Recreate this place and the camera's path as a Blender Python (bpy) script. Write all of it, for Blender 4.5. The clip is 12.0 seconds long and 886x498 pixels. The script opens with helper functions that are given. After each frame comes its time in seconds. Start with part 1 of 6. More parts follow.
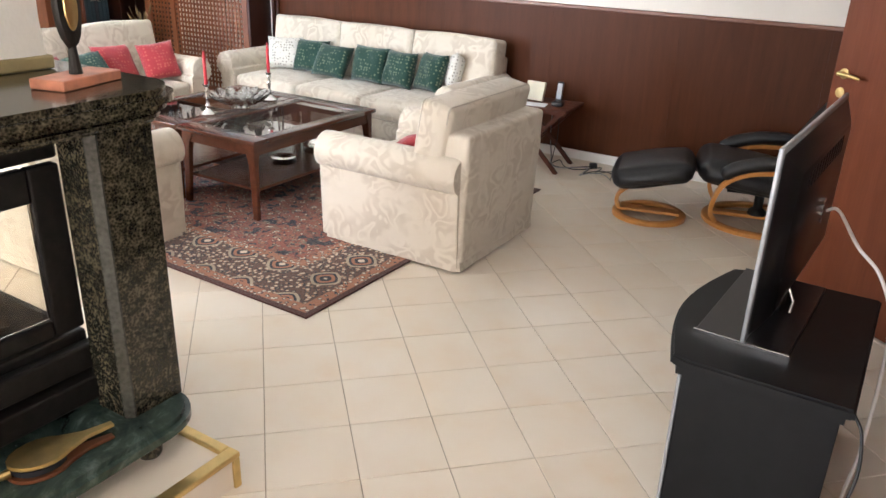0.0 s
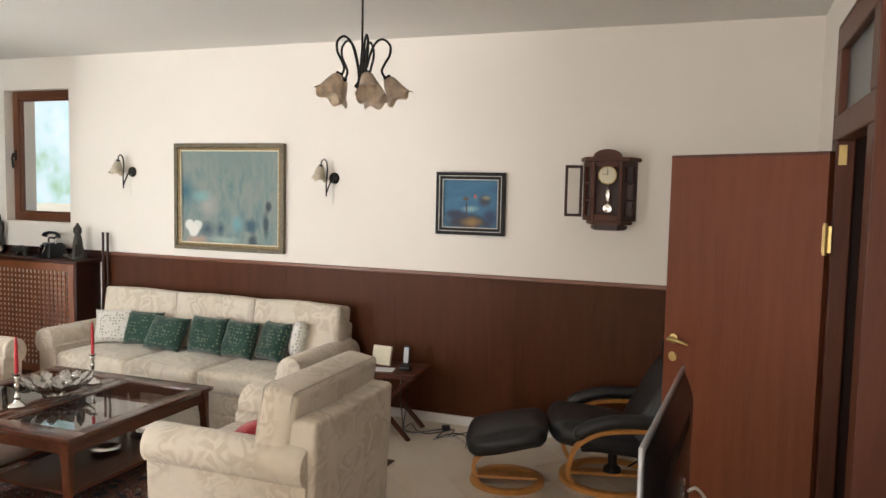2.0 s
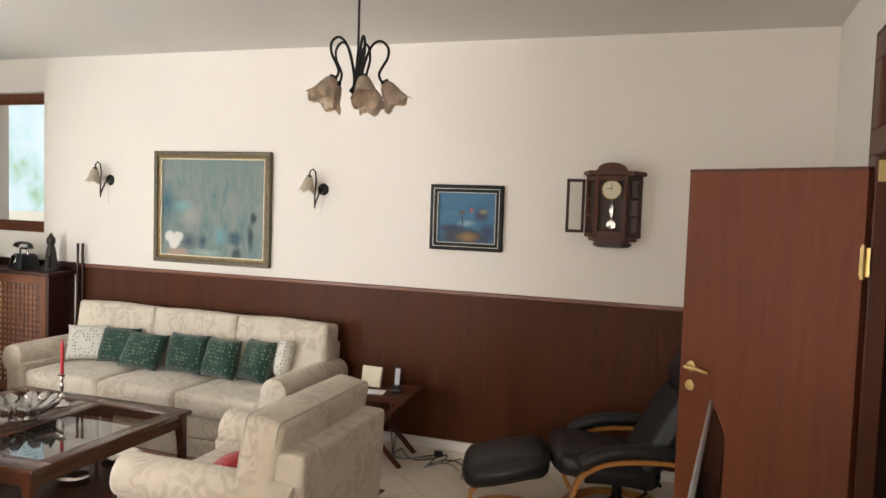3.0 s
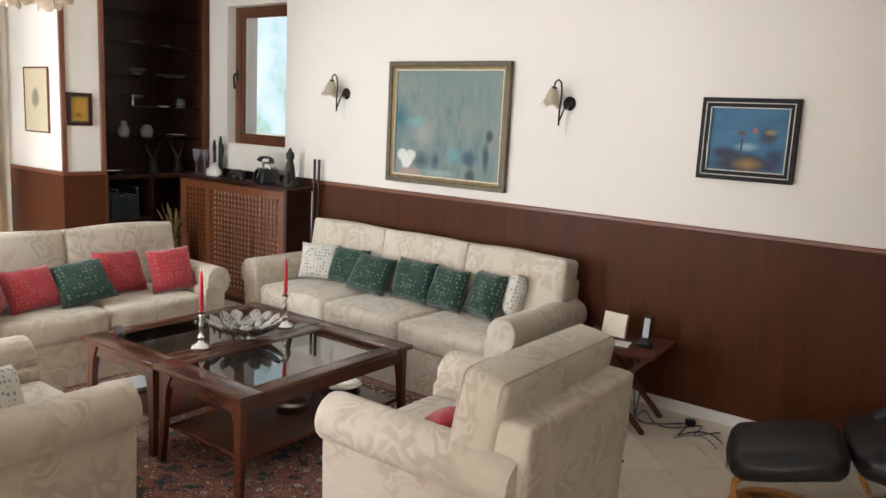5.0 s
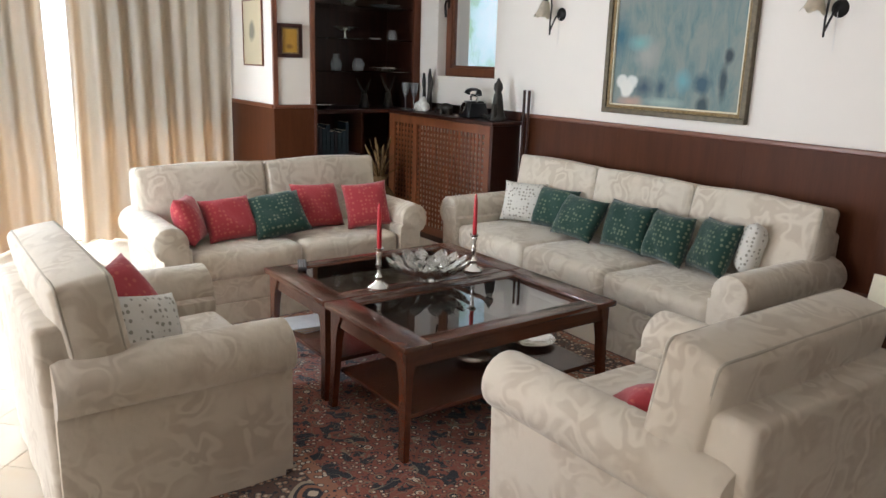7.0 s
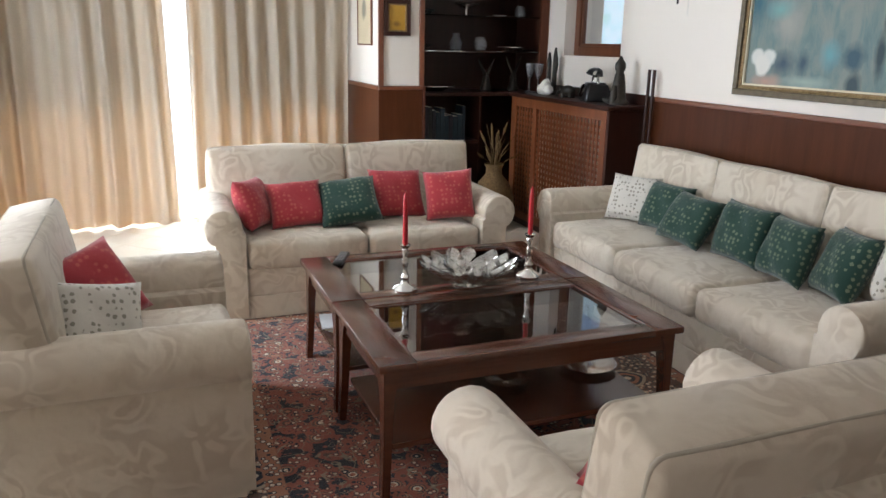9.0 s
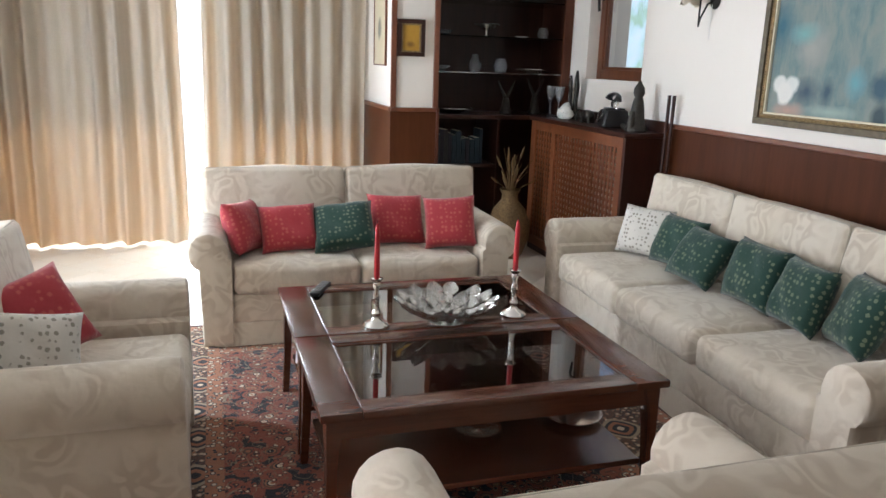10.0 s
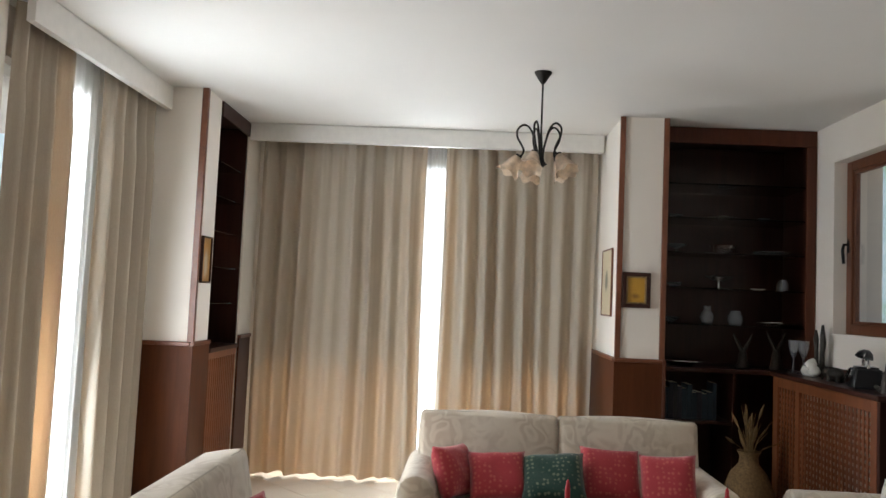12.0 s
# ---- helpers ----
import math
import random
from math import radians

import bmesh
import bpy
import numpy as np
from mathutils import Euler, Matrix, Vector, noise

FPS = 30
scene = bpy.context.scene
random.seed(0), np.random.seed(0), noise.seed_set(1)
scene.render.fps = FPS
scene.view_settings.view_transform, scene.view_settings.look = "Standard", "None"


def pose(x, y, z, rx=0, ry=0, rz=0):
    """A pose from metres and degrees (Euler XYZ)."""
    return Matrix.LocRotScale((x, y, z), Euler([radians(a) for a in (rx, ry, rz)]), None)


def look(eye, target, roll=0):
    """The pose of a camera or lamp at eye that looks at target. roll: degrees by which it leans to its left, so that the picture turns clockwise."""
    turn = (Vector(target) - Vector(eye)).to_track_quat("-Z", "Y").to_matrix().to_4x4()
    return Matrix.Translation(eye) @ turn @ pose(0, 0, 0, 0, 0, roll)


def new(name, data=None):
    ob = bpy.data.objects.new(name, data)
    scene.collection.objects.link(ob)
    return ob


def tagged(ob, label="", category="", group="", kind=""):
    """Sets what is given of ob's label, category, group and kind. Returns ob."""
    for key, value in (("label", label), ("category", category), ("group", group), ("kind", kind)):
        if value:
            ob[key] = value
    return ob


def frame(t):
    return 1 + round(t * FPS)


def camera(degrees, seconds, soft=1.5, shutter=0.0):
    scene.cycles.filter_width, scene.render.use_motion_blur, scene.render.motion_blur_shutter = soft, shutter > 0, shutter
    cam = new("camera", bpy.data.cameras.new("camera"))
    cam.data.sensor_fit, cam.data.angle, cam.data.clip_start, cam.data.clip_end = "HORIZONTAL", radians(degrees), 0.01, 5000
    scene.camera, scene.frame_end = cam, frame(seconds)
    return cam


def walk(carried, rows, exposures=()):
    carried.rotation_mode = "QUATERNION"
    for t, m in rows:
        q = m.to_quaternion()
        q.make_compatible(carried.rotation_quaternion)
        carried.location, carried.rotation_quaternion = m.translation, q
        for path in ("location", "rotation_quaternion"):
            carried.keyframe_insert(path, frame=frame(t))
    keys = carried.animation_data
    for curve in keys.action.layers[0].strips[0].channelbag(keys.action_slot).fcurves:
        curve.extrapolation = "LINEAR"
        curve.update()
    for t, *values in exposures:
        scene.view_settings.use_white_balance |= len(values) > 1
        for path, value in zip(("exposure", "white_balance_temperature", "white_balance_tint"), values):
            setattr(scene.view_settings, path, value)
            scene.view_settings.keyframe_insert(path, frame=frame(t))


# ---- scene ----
cam = camera(60.1, 12.0)
PATH = [
    (0, (0.447, -0.168, 1.705), (-0.518, 1.405, 0.934), 2.0),
    (0.5, (0.464, -0.142, 1.738), (-0.35, 1.569, 1.099), 2.4),
    (1, (0.427, -0.134, 1.784), (-0.303, 1.678, 1.356), 3.1),
    (1.5, (0.379, -0.079, 1.815), (-0.334, 1.772, 1.555), 2.2),
    (2, (0.351, 0.012, 1.854), (-0.348, 1.879, 1.696), 1.2),
    (2.5, (0.267, 0.105, 1.854), (-0.364, 2.0, 1.747), 1.6),
    (4.5, (-0.104, 0.783, 1.815), (-1.107, 2.491, 1.535), 3.3),
    (5, (-0.205, 0.917, 1.76), (-1.386, 2.497, 1.431), 2.9),
    (5.5, (-0.222, 1.1, 1.694), (-1.622, 2.473, 1.298), 2.0),
    (6, (-0.306, 1.211, 1.666), (-1.8, 2.459, 1.209), 0.8),
    (6.5, (-0.443, 1.298, 1.634), (-1.961, 2.508, 1.153), 0.4),
    (7, (-0.496, 1.452, 1.598), (-2.065, 2.595, 1.117), 1.7),
    (7.5, (-0.56, 1.649, 1.567), (-2.209, 2.681, 1.105), 2.4),
    (9.5, (-0.649, 2.524, 1.524), (-2.468, 3.173, 1.003), 1.0),
    (10, (-0.721, 2.677, 1.544), (-2.574, 3.262, 1.069), 1.9),
    (10.5, (-0.747, 2.827, 1.528), (-2.696, 3.069, 1.151), 2.5),
    (11, (-0.726, 2.98, 1.472), (-2.717, 2.885, 1.309), 1.6),
    (11.5, (-0.703, 2.923, 1.544), (-2.699, 2.793, 1.563), 1.9),
    (12, (-0.639, 2.888, 1.582), (-2.634, 2.828, 1.711), 2.5),
]
walk(cam, [(t, look(eye, target, roll)) for t, eye, target, roll in PATH],
     exposures=[(0, 0.55, 6050, 10), (0.5, 0.52, 6450, 10), (1, 0.12, 6600, 10), (1.5, -0.14, 6650, 10), (2.5, -0.20, 6900, 10), (4.5, -0.22, 6600, 10), (5, -0.22, 6500, 10),
                (7.5, -0.42, 6150, 10), (9.5, -0.33, 6080, 10), (10.5, -0.27, 6000, 10), (11.0, -0.46, 6050, 10), (11.5, -0.74, 6350, 10), (12, -1.0, 6450, 10)])


# ---- world and light ----
world = bpy.data.worlds.new("world")
scene.world = world
world.use_nodes = True
sky = world.node_tree.nodes.new("ShaderNodeTexSky")
sky.sky_type, sky.sun_disc = "NISHITA", False
SUN_ELEV, SUN_AZ = 46.0, 271.0          # degrees; azimuth clockwise from +y
sky.sun_elevation, sky.sun_rotation = radians(SUN_ELEV), radians(SUN_AZ)
bg = world.node_tree.nodes["Background"]
bg.inputs["Strength"].default_value = 0.15
world.node_tree.links.new(sky.outputs[0], bg.inputs["Color"])
sun_data = bpy.data.lights.new("sun", "SUN")
sun_data.energy, sun_data.angle, sun_data.color = 5.0, radians(0.5), (1.0, 0.94, 0.85)
sun = new("sun", sun_data)
sa, se = radians(SUN_AZ), radians(SUN_ELEV)
sun.matrix_world = look((math.sin(sa) * math.cos(se) * 20, math.cos(sa) * math.cos(se) * 20, math.sin(se) * 20), (0, 0, 0))


def window_light(name, place, target, w, h, watts, color):
    d = bpy.data.lights.new(name, "AREA")
    d.shape, d.size, d.size_y, d.energy, d.color = "RECTANGLE", w, h, watts, color
    ob = new(name, d)
    ob.matrix_world = look(place, target)
    return ob


DAY = (0.86, 0.93, 1.0)
# two fill lamps added in unseen openings at the room's far south end
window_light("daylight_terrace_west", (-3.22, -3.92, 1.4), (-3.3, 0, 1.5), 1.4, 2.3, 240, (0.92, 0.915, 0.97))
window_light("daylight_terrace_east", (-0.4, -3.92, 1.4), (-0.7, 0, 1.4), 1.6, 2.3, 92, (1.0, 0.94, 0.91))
window_light("daylight_west", (-7.25, 2.60, 1.40), (0, 2.60, 1.3), 0.15, 2.66, 52, DAY)
window_light("daylight_west_glass", (-7.46, 2.60, 1.40), (0, 2.60, 1.3), 0.34, 2.66, 24, DAY)
window_light("daylight_south", (-5.05, 0.60, 1.22), (-4.6, 5, 0.9), 0.38, 2.3, 125, DAY)
window_light("daylight_south_glass", (-5.05, 0.47, 1.38), (-5.0, 5, 1.3), 0.34, 2.66, 55, DAY)

# ---- materials ----
def tree(name, rough=0.6, metal=0.0, spec=0.5):
    m = bpy.data.materials.new(name)
    m.use_nodes = True
    b = m.node_tree.nodes["Principled BSDF"]
    b.inputs["Roughness"].default_value = rough
    b.inputs["Metallic"].default_value = metal
    b.inputs["Specular IOR Level"].default_value = spec
    return m, m.node_tree, b


def nd(nt, kind, **inputs):
    n = nt.nodes.new(kind)
    for k, v in inputs.items():
        n.inputs[k.replace("_", " ")].default_value = v
    return n


def coords(nt, scale=(1, 1, 1), rot=(0, 0, 0), space="Object"):
    tc = nt.nodes.new("ShaderNodeTexCoord")
    mp = nt.nodes.new("ShaderNodeMapping")
    mp.inputs["Scale"].default_value = scale
    mp.inputs["Rotation"].default_value = rot
    nt.links.new(tc.outputs[space], mp.inputs["Vector"])
    return mp.outputs[0]


def ramp(nt, fac, *stops, interp="LINEAR"):
    r = nt.nodes.new("ShaderNodeValToRGB")
    r.color_ramp.interpolation = interp
    e = r.color_ramp.elements
    while len(e) < len(stops):
        e.new(0.5)
    for el, (p, c) in zip(e, stops):
        el.position, el.color = p, (*c, 1)
    nt.links.new(fac, r.inputs[0])
    return r.outputs[0]


def mixc(nt, fac, a, b, mode="MIX"):
    m = nt.nodes.new("ShaderNodeMix")
    m.data_type, m.blend_type = "RGBA", mode
    for sock, v in ((m.inputs[0], fac), (m.inputs[6], a), (m.inputs[7], b)):
        if isinstance(v, (int, float)):
            sock.default_value = v
        elif isinstance(v, tuple):
            sock.default_value = (*v, 1)
        else:
            nt.links.new(v, sock)
    return m.outputs[2]


def noise_tex(nt, vec, scale, detail=4.0, rough=0.55, dist=0.0):
    n = nd(nt, "ShaderNodeTexNoise", Scale=scale, Detail=detail, Roughness=rough, Distortion=dist)
    nt.links.new(vec, n.inputs["Vector"])
    return n.outputs["Fac"]


def math_node(nt, op, a, b=0.0):
    m = nt.nodes.new("ShaderNodeMath")
    m.operation = op
    for sock, v in ((m.inputs[0], a), (m.inputs[1], b)):
        if isinstance(v, (int, float)):
            sock.default_value = v
        else:
            nt.links.new(v, sock)
    return m.outputs[0]


def bump(nt, b, height, strength=0.2, dist=0.01):
    n = nd(nt, "ShaderNodeBump", Strength=strength, Distance=dist)
    nt.links.new(height, n.inputs["Height"])
    nt.links.new(n.outputs[0], b.inputs["Normal"])


def plain(name, color, rough=0.6, metal=0.0, vary=0.12, scale=14.0, relief=0.1, spec=0.5):
    m, nt, b = tree(name, rough, metal, spec)
    v = coords(nt)
    f = noise_tex(nt, v, scale, 5)
    lo = tuple(c * (1 - vary) for c in color)
    hi = tuple(min(1, c * (1 + vary)) for c in color)
    nt.links.new(ramp(nt, f, (0.3, lo), (0.7, hi)), b.inputs["Base Color"])
    if relief:
        bump(nt, b, noise_tex(nt, v, scale * 9, 3), relief, 0.004)
    return m


def wood(name, dark, light, rough=0.35, axis="Z", scale=1.0, coat=0.15, spec=0.5):
    m, nt, b = tree(name, rough, spec=spec)
    st = {"Z": (9, 9, 0.7), "X": (0.7, 9, 9), "Y": (9, 0.7, 9)}[axis]
    v = coords(nt, tuple(c * scale for c in st))
    f1 = noise_tex(nt, v, 2.2, 6, 0.6, 0.6)
    f2 = noise_tex(nt, coords(nt, tuple(c * scale * 6 for c in st)), 2.5, 3, 0.6)
    info = nt.nodes.new("ShaderNodeObjectInfo")
    f = math_node(nt, "ADD", math_node(nt, "MULTIPLY", f1, 0.7), math_node(nt, "MULTIPLY", f2, 0.3))
    f = math_node(nt, "ADD", f, math_node(nt, "MULTIPLY", math_node(nt, "SUBTRACT", info.outputs["Random"], 0.5), 0.12))
    nt.links.new(ramp(nt, f, (0.28, dark), (0.72, light)), b.inputs["Base Color"])
    bump(nt, b, f2, 0.06, 0.002)
    b.inputs["Coat Weight"].default_value = coat
    b.inputs["Coat Roughness"].default_value = 0.25
    return m


def plaster(name, color, bump_scale=60.0, strength=0.12):
    m, nt, b = tree(name, 0.85, spec=0.25)
    v = coords(nt)
    f = noise_tex(nt, v, 0.9, 5)
    nt.links.new(ramp(nt, f, (0.3, tuple(c * 0.965 for c in color)), (0.7, color)), b.inputs["Base Color"])
    bump(nt, b, noise_tex(nt, v, bump_scale, 4), strength, 0.004)
    return m


WALL = plaster("wall_paint", (0.83, 0.775, 0.70))
CEIL = plaster("ceiling_paint", (0.78, 0.76, 0.72), 90)
ROUGH = plaster("rough_plaster", (0.78, 0.75, 0.68), 14, 1.0)
MAHOG = wood("mahogany_panel", (0.056, 0.0165, 0.0062), (0.092, 0.0285, 0.0108), 0.42, coat=0.0, spec=0.13)
MAHOG_TRIM = wood("mahogany_trim", (0.12, 0.035, 0.014), (0.20, 0.065, 0.027), 0.38, "X")
DOORWOOD = wood("door_veneer", (0.125, 0.036, 0.0155), (0.180, 0.053, 0.0235), 0.42, coat=0.0, spec=0.15)
FRAMEWOOD = wood("frame_wood", (0.062, 0.018, 0.009), (0.105, 0.032, 0.015), 0.42, coat=0.0, spec=0.25)
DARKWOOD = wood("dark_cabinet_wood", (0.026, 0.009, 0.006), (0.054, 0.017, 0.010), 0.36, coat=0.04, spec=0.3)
LATTICE = wood("lattice_wood", (0.15, 0.048, 0.018), (0.27, 0.090, 0.036), 0.36)
TABLEWOOD = wood("table_cherry_wood", (0.058, 0.017, 0.008), (0.122, 0.036, 0.016), 0.22, "Y", 1.0, 0.5)
BEECH = wood("oiled_beech", (0.42, 0.17, 0.035), (0.62, 0.29, 0.075), 0.35, "X")
WINWOOD = wood("window_wood", (0.11, 0.038, 0.018), (0.19, 0.07, 0.032), 0.4)
LEATHER = plain("black_leather", (0.013, 0.013, 0.014), 0.42, vary=0.25, scale=20, relief=0.25)
BLACKPLASTIC = plain("black_plastic", (0.010, 0.010, 0.011), 0.3, vary=0.15, relief=0.03)
BLACKLAMINATE = plain("black_laminate", (0.008, 0.008, 0.008), 0.45, vary=0.2, relief=0.05, spec=0.18)
GREYPLASTIC = plain("silver_plastic", (0.33, 0.34, 0.35), 0.35, 0.3)
IRON = plain("black_iron", (0.016, 0.014, 0.012), 0.5, 0.6, 0.3, 30, 0.2)
BRASS = plain("brass", (0.62, 0.45, 0.19), 0.34, 1.0, 0.12, 20, 0.03)
SILVER = plain("silver", (0.78, 0.77, 0.74), 0.16, 1.0, 0.08, 20, 0.05)
BRONZE = plain("dark_bronze", (0.035, 0.030, 0.024), 0.45, 0.5, 0.35, 30, 0.3)
REDWAX = plain("red_wax", (0.50, 0.018, 0.028), 0.4, vary=0.1)
PAPER = plain("cream_paper", (0.72, 0.66, 0.50), 0.8, vary=0.06)
WHITEPAPER = plain("white_paper", (0.75, 0.76, 0.78), 0.6, vary=0.06)
WHITEPAINT = plain("white_gloss_paint", (0.78, 0.76, 0.72), 0.4, vary=0.04)
WHITECERAMIC = plain("white_ceramic", (0.74, 0.72, 0.66), 0.25, vary=0.08)
GROUT = plain("grout", (0.36, 0.29, 0.20), 0.9, vary=0.2)
STRAW = plain("straw", (0.16, 0.095, 0.036), 0.8, vary=0.35, scale=60, relief=0.6)
OPALGLASS = plain("amber_opal_glass", (0.78, 0.65, 0.51), 0.22, vary=0.25, scale=22)
GILT = plain("gilt_frame", (0.30, 0.21, 0.10), 0.42, 0.55, 0.4, 40, 0.6)
TERRACOTTA = plain("pink_marble", (0.55, 0.22, 0.13), 0.4, vary=0.3)
CORAL = plain("stone_outside", (0.62, 0.55, 0.46), 0.9, vary=0.15)
CHROME = plain("chrome", (0.7, 0.7, 0.7), 0.1, 1.0, 0.02, 20, 0)
WHITECABLE = plain("white_cable_plastic", (0.75, 0.70, 0.66), 0.4, vary=0.05, relief=0)
BLACKCABLE = plain("black_cable_plastic", (0.012, 0.012, 0.012), 0.4, vary=0.05, relief=0)


def glass(name, color=(1, 1, 1), rough=0.0):
    m, nt, b = tree(name, rough)
    b.inputs["Base Color"].default_value = (*color, 1)
    b.inputs["Transmission Weight"].default_value = 1.0
    b.inputs["IOR"].default_value = 1.45
    return m


GLASS = glass("clear_glass", (0.97, 0.99, 0.98))
SMOKED = glass("smoked_table_glass", (0.34, 0.34, 0.33))
SMOKED.node_tree.nodes["Principled BSDF"].inputs["IOR"].default_value = 1.8
CRYSTAL = glass("crystal_glass", (0.90, 0.95, 1.0), 0.03)
CRYSTAL.node_tree.nodes["Principled BSDF"].inputs["Transmission Weight"].default_value = 0.92
CRYSTAL.node_tree.nodes["Principled BSDF"].inputs["IOR"].default_value = 1.6
SOOTGLASS = glass("smoky_stove_glass", (0.60, 0.55, 0.46))
FROSTED = glass("frosted_glass", (0.72, 0.76, 0.78), 0.5)


def granite():
    m, nt, b = tree("dark_green_granite", 0.14)
    v = coords(nt)
    vo = nd(nt, "ShaderNodeTexVoronoi", Scale=130.0)
    nt.links.new(v, vo.inputs["Vector"])
    f = math_node(nt, "ADD", math_node(nt, "MULTIPLY", vo.outputs["Distance"], 0.35), math_node(nt, "MULTIPLY", noise_tex(nt, v, 24, 7, 0.75), 0.75))
    nt.links.new(ramp(nt, f, (0.38, (0.010, 0.009, 0.006)), (0.55, (0.030, 0.026, 0.016)), (0.74, (0.115, 0.095, 0.06))), b.inputs["Base Color"])
    return m


def marble():
    m, nt, b = tree("green_marble", 0.2)
    v = coords(nt)
    f = noise_tex(nt, v, 6, 8, 0.65, 1.6)
    nt.links.new(ramp(nt, f, (0.35, (0.020, 0.032, 0.027)), (0.55, (0.048, 0.072, 0.060)), (0.70, (0.14, 0.18, 0.16))), b.inputs["Base Color"])
    return m


def tile_mat():
    m, nt, b = tree("cream_floor_tile", 0.26)
    v = coords(nt, space="Generated")
    info = nt.nodes.new("ShaderNodeObjectInfo")
    geo = nt.nodes.new("ShaderNodeNewGeometry")
    rnd = math_node(nt, "ADD", info.outputs["Random"], geo.outputs["Random Per Island"])
    pos = nt.nodes.new("ShaderNodeVectorMath")
    pos.operation = "ADD"
    nt.links.new(geo.outputs["Position"], pos.inputs[0])
    comb = nt.nodes.new("ShaderNodeCombineXYZ")
    nt.links.new(math_node(nt, "MULTIPLY", rnd, 37.0), comb.inputs[2])
    nt.links.new(comb.outputs[0], pos.inputs[1])
    f = noise_tex(nt, pos.outputs[0], 2.2, 2, 0.4, 0.2)
    col = mixc(nt, f, (0.725, 0.635, 0.515), (0.80, 0.735, 0.635))
    cloud = math_node(nt, "POWER", noise_tex(nt, pos.outputs[0], 5.0, 3, 0.5), 3.0)
    col = mixc(nt, cloud, col, (0.70, 0.52, 0.33))
    tint = ramp(nt, math_node(nt, "FRACT", rnd), (0.0, (0.955, 0.95, 0.945)), (1.0, (1, 1, 1)))
    nt.links.new(mixc(nt, 1.0, col, tint, "MULTIPLY"), b.inputs["Base Color"])
    b.inputs["Roughness"].default_value = 0.3
    return m


def damask(name, a, c, rough=0.9, scale=9.0, sheen=0.3):
    """Woven upholstery: soft scrolls a little lighter or darker than the ground."""
    m, nt, b = tree(name, rough, spec=0.2)
    v = coords(nt)
    n1 = noise_tex(nt, v, scale * 0.85, 1.0, 0.4, 0.7)
    band = math_node(nt, "ABSOLUTE", math_node(nt, "SUBTRACT", math_node(nt, "FRACT", math_node(nt, "MULTIPLY", n1, 4.5)), 0.5))
    gate = ramp(nt, noise_tex(nt, v, scale * 0.5, 2), (0.40, (0, 0, 0)), (0.55, (1, 1, 1)))
    f = math_node(nt, "MULTIPLY", ramp(nt, band, (0.12, (0, 0, 0)), (0.32, (1, 1, 1))), gate)
    col = mixc(nt, f, c, a)
    soil = ramp(nt, noise_tex(nt, v, 2.2, 4), (0.3, (0.92, 0.9, 0.87)), (0.65, (1, 1, 1)))
    nt.links.new(mixc(nt, 1.0, col, soil, "MULTIPLY"), b.inputs["Base Color"])
    wr = noise_tex(nt, v, 7, 3, 0.5)
    fine = noise_tex(nt, v, 420, 2)
    bump(nt, b, math_node(nt, "ADD", math_node(nt, "MULTIPLY", wr, 1.0), math_node(nt, "ADD", math_node(nt, "MULTIPLY", noise_tex(nt, v, 28, 3, 0.6), 0.22), math_node(nt, "MULTIPLY", fine, 0.08))), 0.5, 0.02)
    b.inputs["Sheen Weight"].default_value = sheen
    return m


def dotted(name, ground, dot, scale=26.0, size=0.33, rough=0.75):
    """Cushion cloth with small printed or woven flowers."""
    m, nt, b = tree(name, rough, spec=0.25)
    v = coords(nt)
    vo = nd(nt, "ShaderNodeTexVoronoi", Scale=scale, Randomness=0.45)
    nt.links.new(v, vo.inputs["Vector"])
    wob = math_node(nt, "ADD", vo.outputs["Distance"], math_node(nt, "MULTIPLY", math_node(nt, "SUBTRACT", noise_tex(nt, v, 130, 2), 0.5), 0.35))
    nt.links.new(ramp(nt, wob, (size - 0.05, dot), (size + 0.05, ground)), b.inputs["Base Color"])
    bump(nt, b, math_node(nt, "ADD", noise_tex(nt, v, 9, 3), math_node(nt, "MULTIPLY", noise_tex(nt, v, 300, 2), 0.1)), 0.4, 0.02)
    b.inputs["Sheen Weight"].default_value = 0.3
    return m


def curtain_mat(name, color, through_color, weight):
    m, nt, b = tree(name, 0.85, spec=0.15)
    v = coords(nt)
    f = noise_tex(nt, coords(nt, (60, 60, 8)), 6, 3)
    col = ramp(nt, f, (0.3, tuple(c * 0.9 for c in color)), (0.7, color))
    nt.links.new(col, b.inputs["Base Color"])
    tr = nt.nodes.new("ShaderNodeBsdfTranslucent")
    tr.inputs[0].default_value = (*through_color, 1)
    mx = nt.nodes.new("ShaderNodeMixShader")
    mx.inputs[0].default_value = weight
    nt.links.new(b.outputs[0], mx.inputs[1])
    nt.links.new(tr.outputs[0], mx.inputs[2])
    nt.links.new(mx.outputs[0], nt.nodes["Material Output"].inputs[0])
    bump(nt, b, f, 0.1, 0.003)
    return m


GRANITE, MARBLE, TILE = granite(), marble(), tile_mat()
FABRIC = damask("cream_damask", (0.560, 0.482, 0.384), (0.670, 0.600, 0.496), scale=9.5)
PIPING = plain("piping_cord", (0.46, 0.41, 0.33), 0.9, vary=0.1)
REDCLOTH = dotted("red_cushion_cloth", (0.40, 0.040, 0.052), (0.50, 0.105, 0.085), 36, 0.31)
GREENCLOTH = dotted("green_cushion_cloth", (0.014, 0.048, 0.035), (0.135, 0.165, 0.105), 36, 0.31)
WHITECLOTH = dotted("white_patterned_cushion_cloth", (0.68, 0.65, 0.59), (0.30, 0.28, 0.23), 40, 0.30)
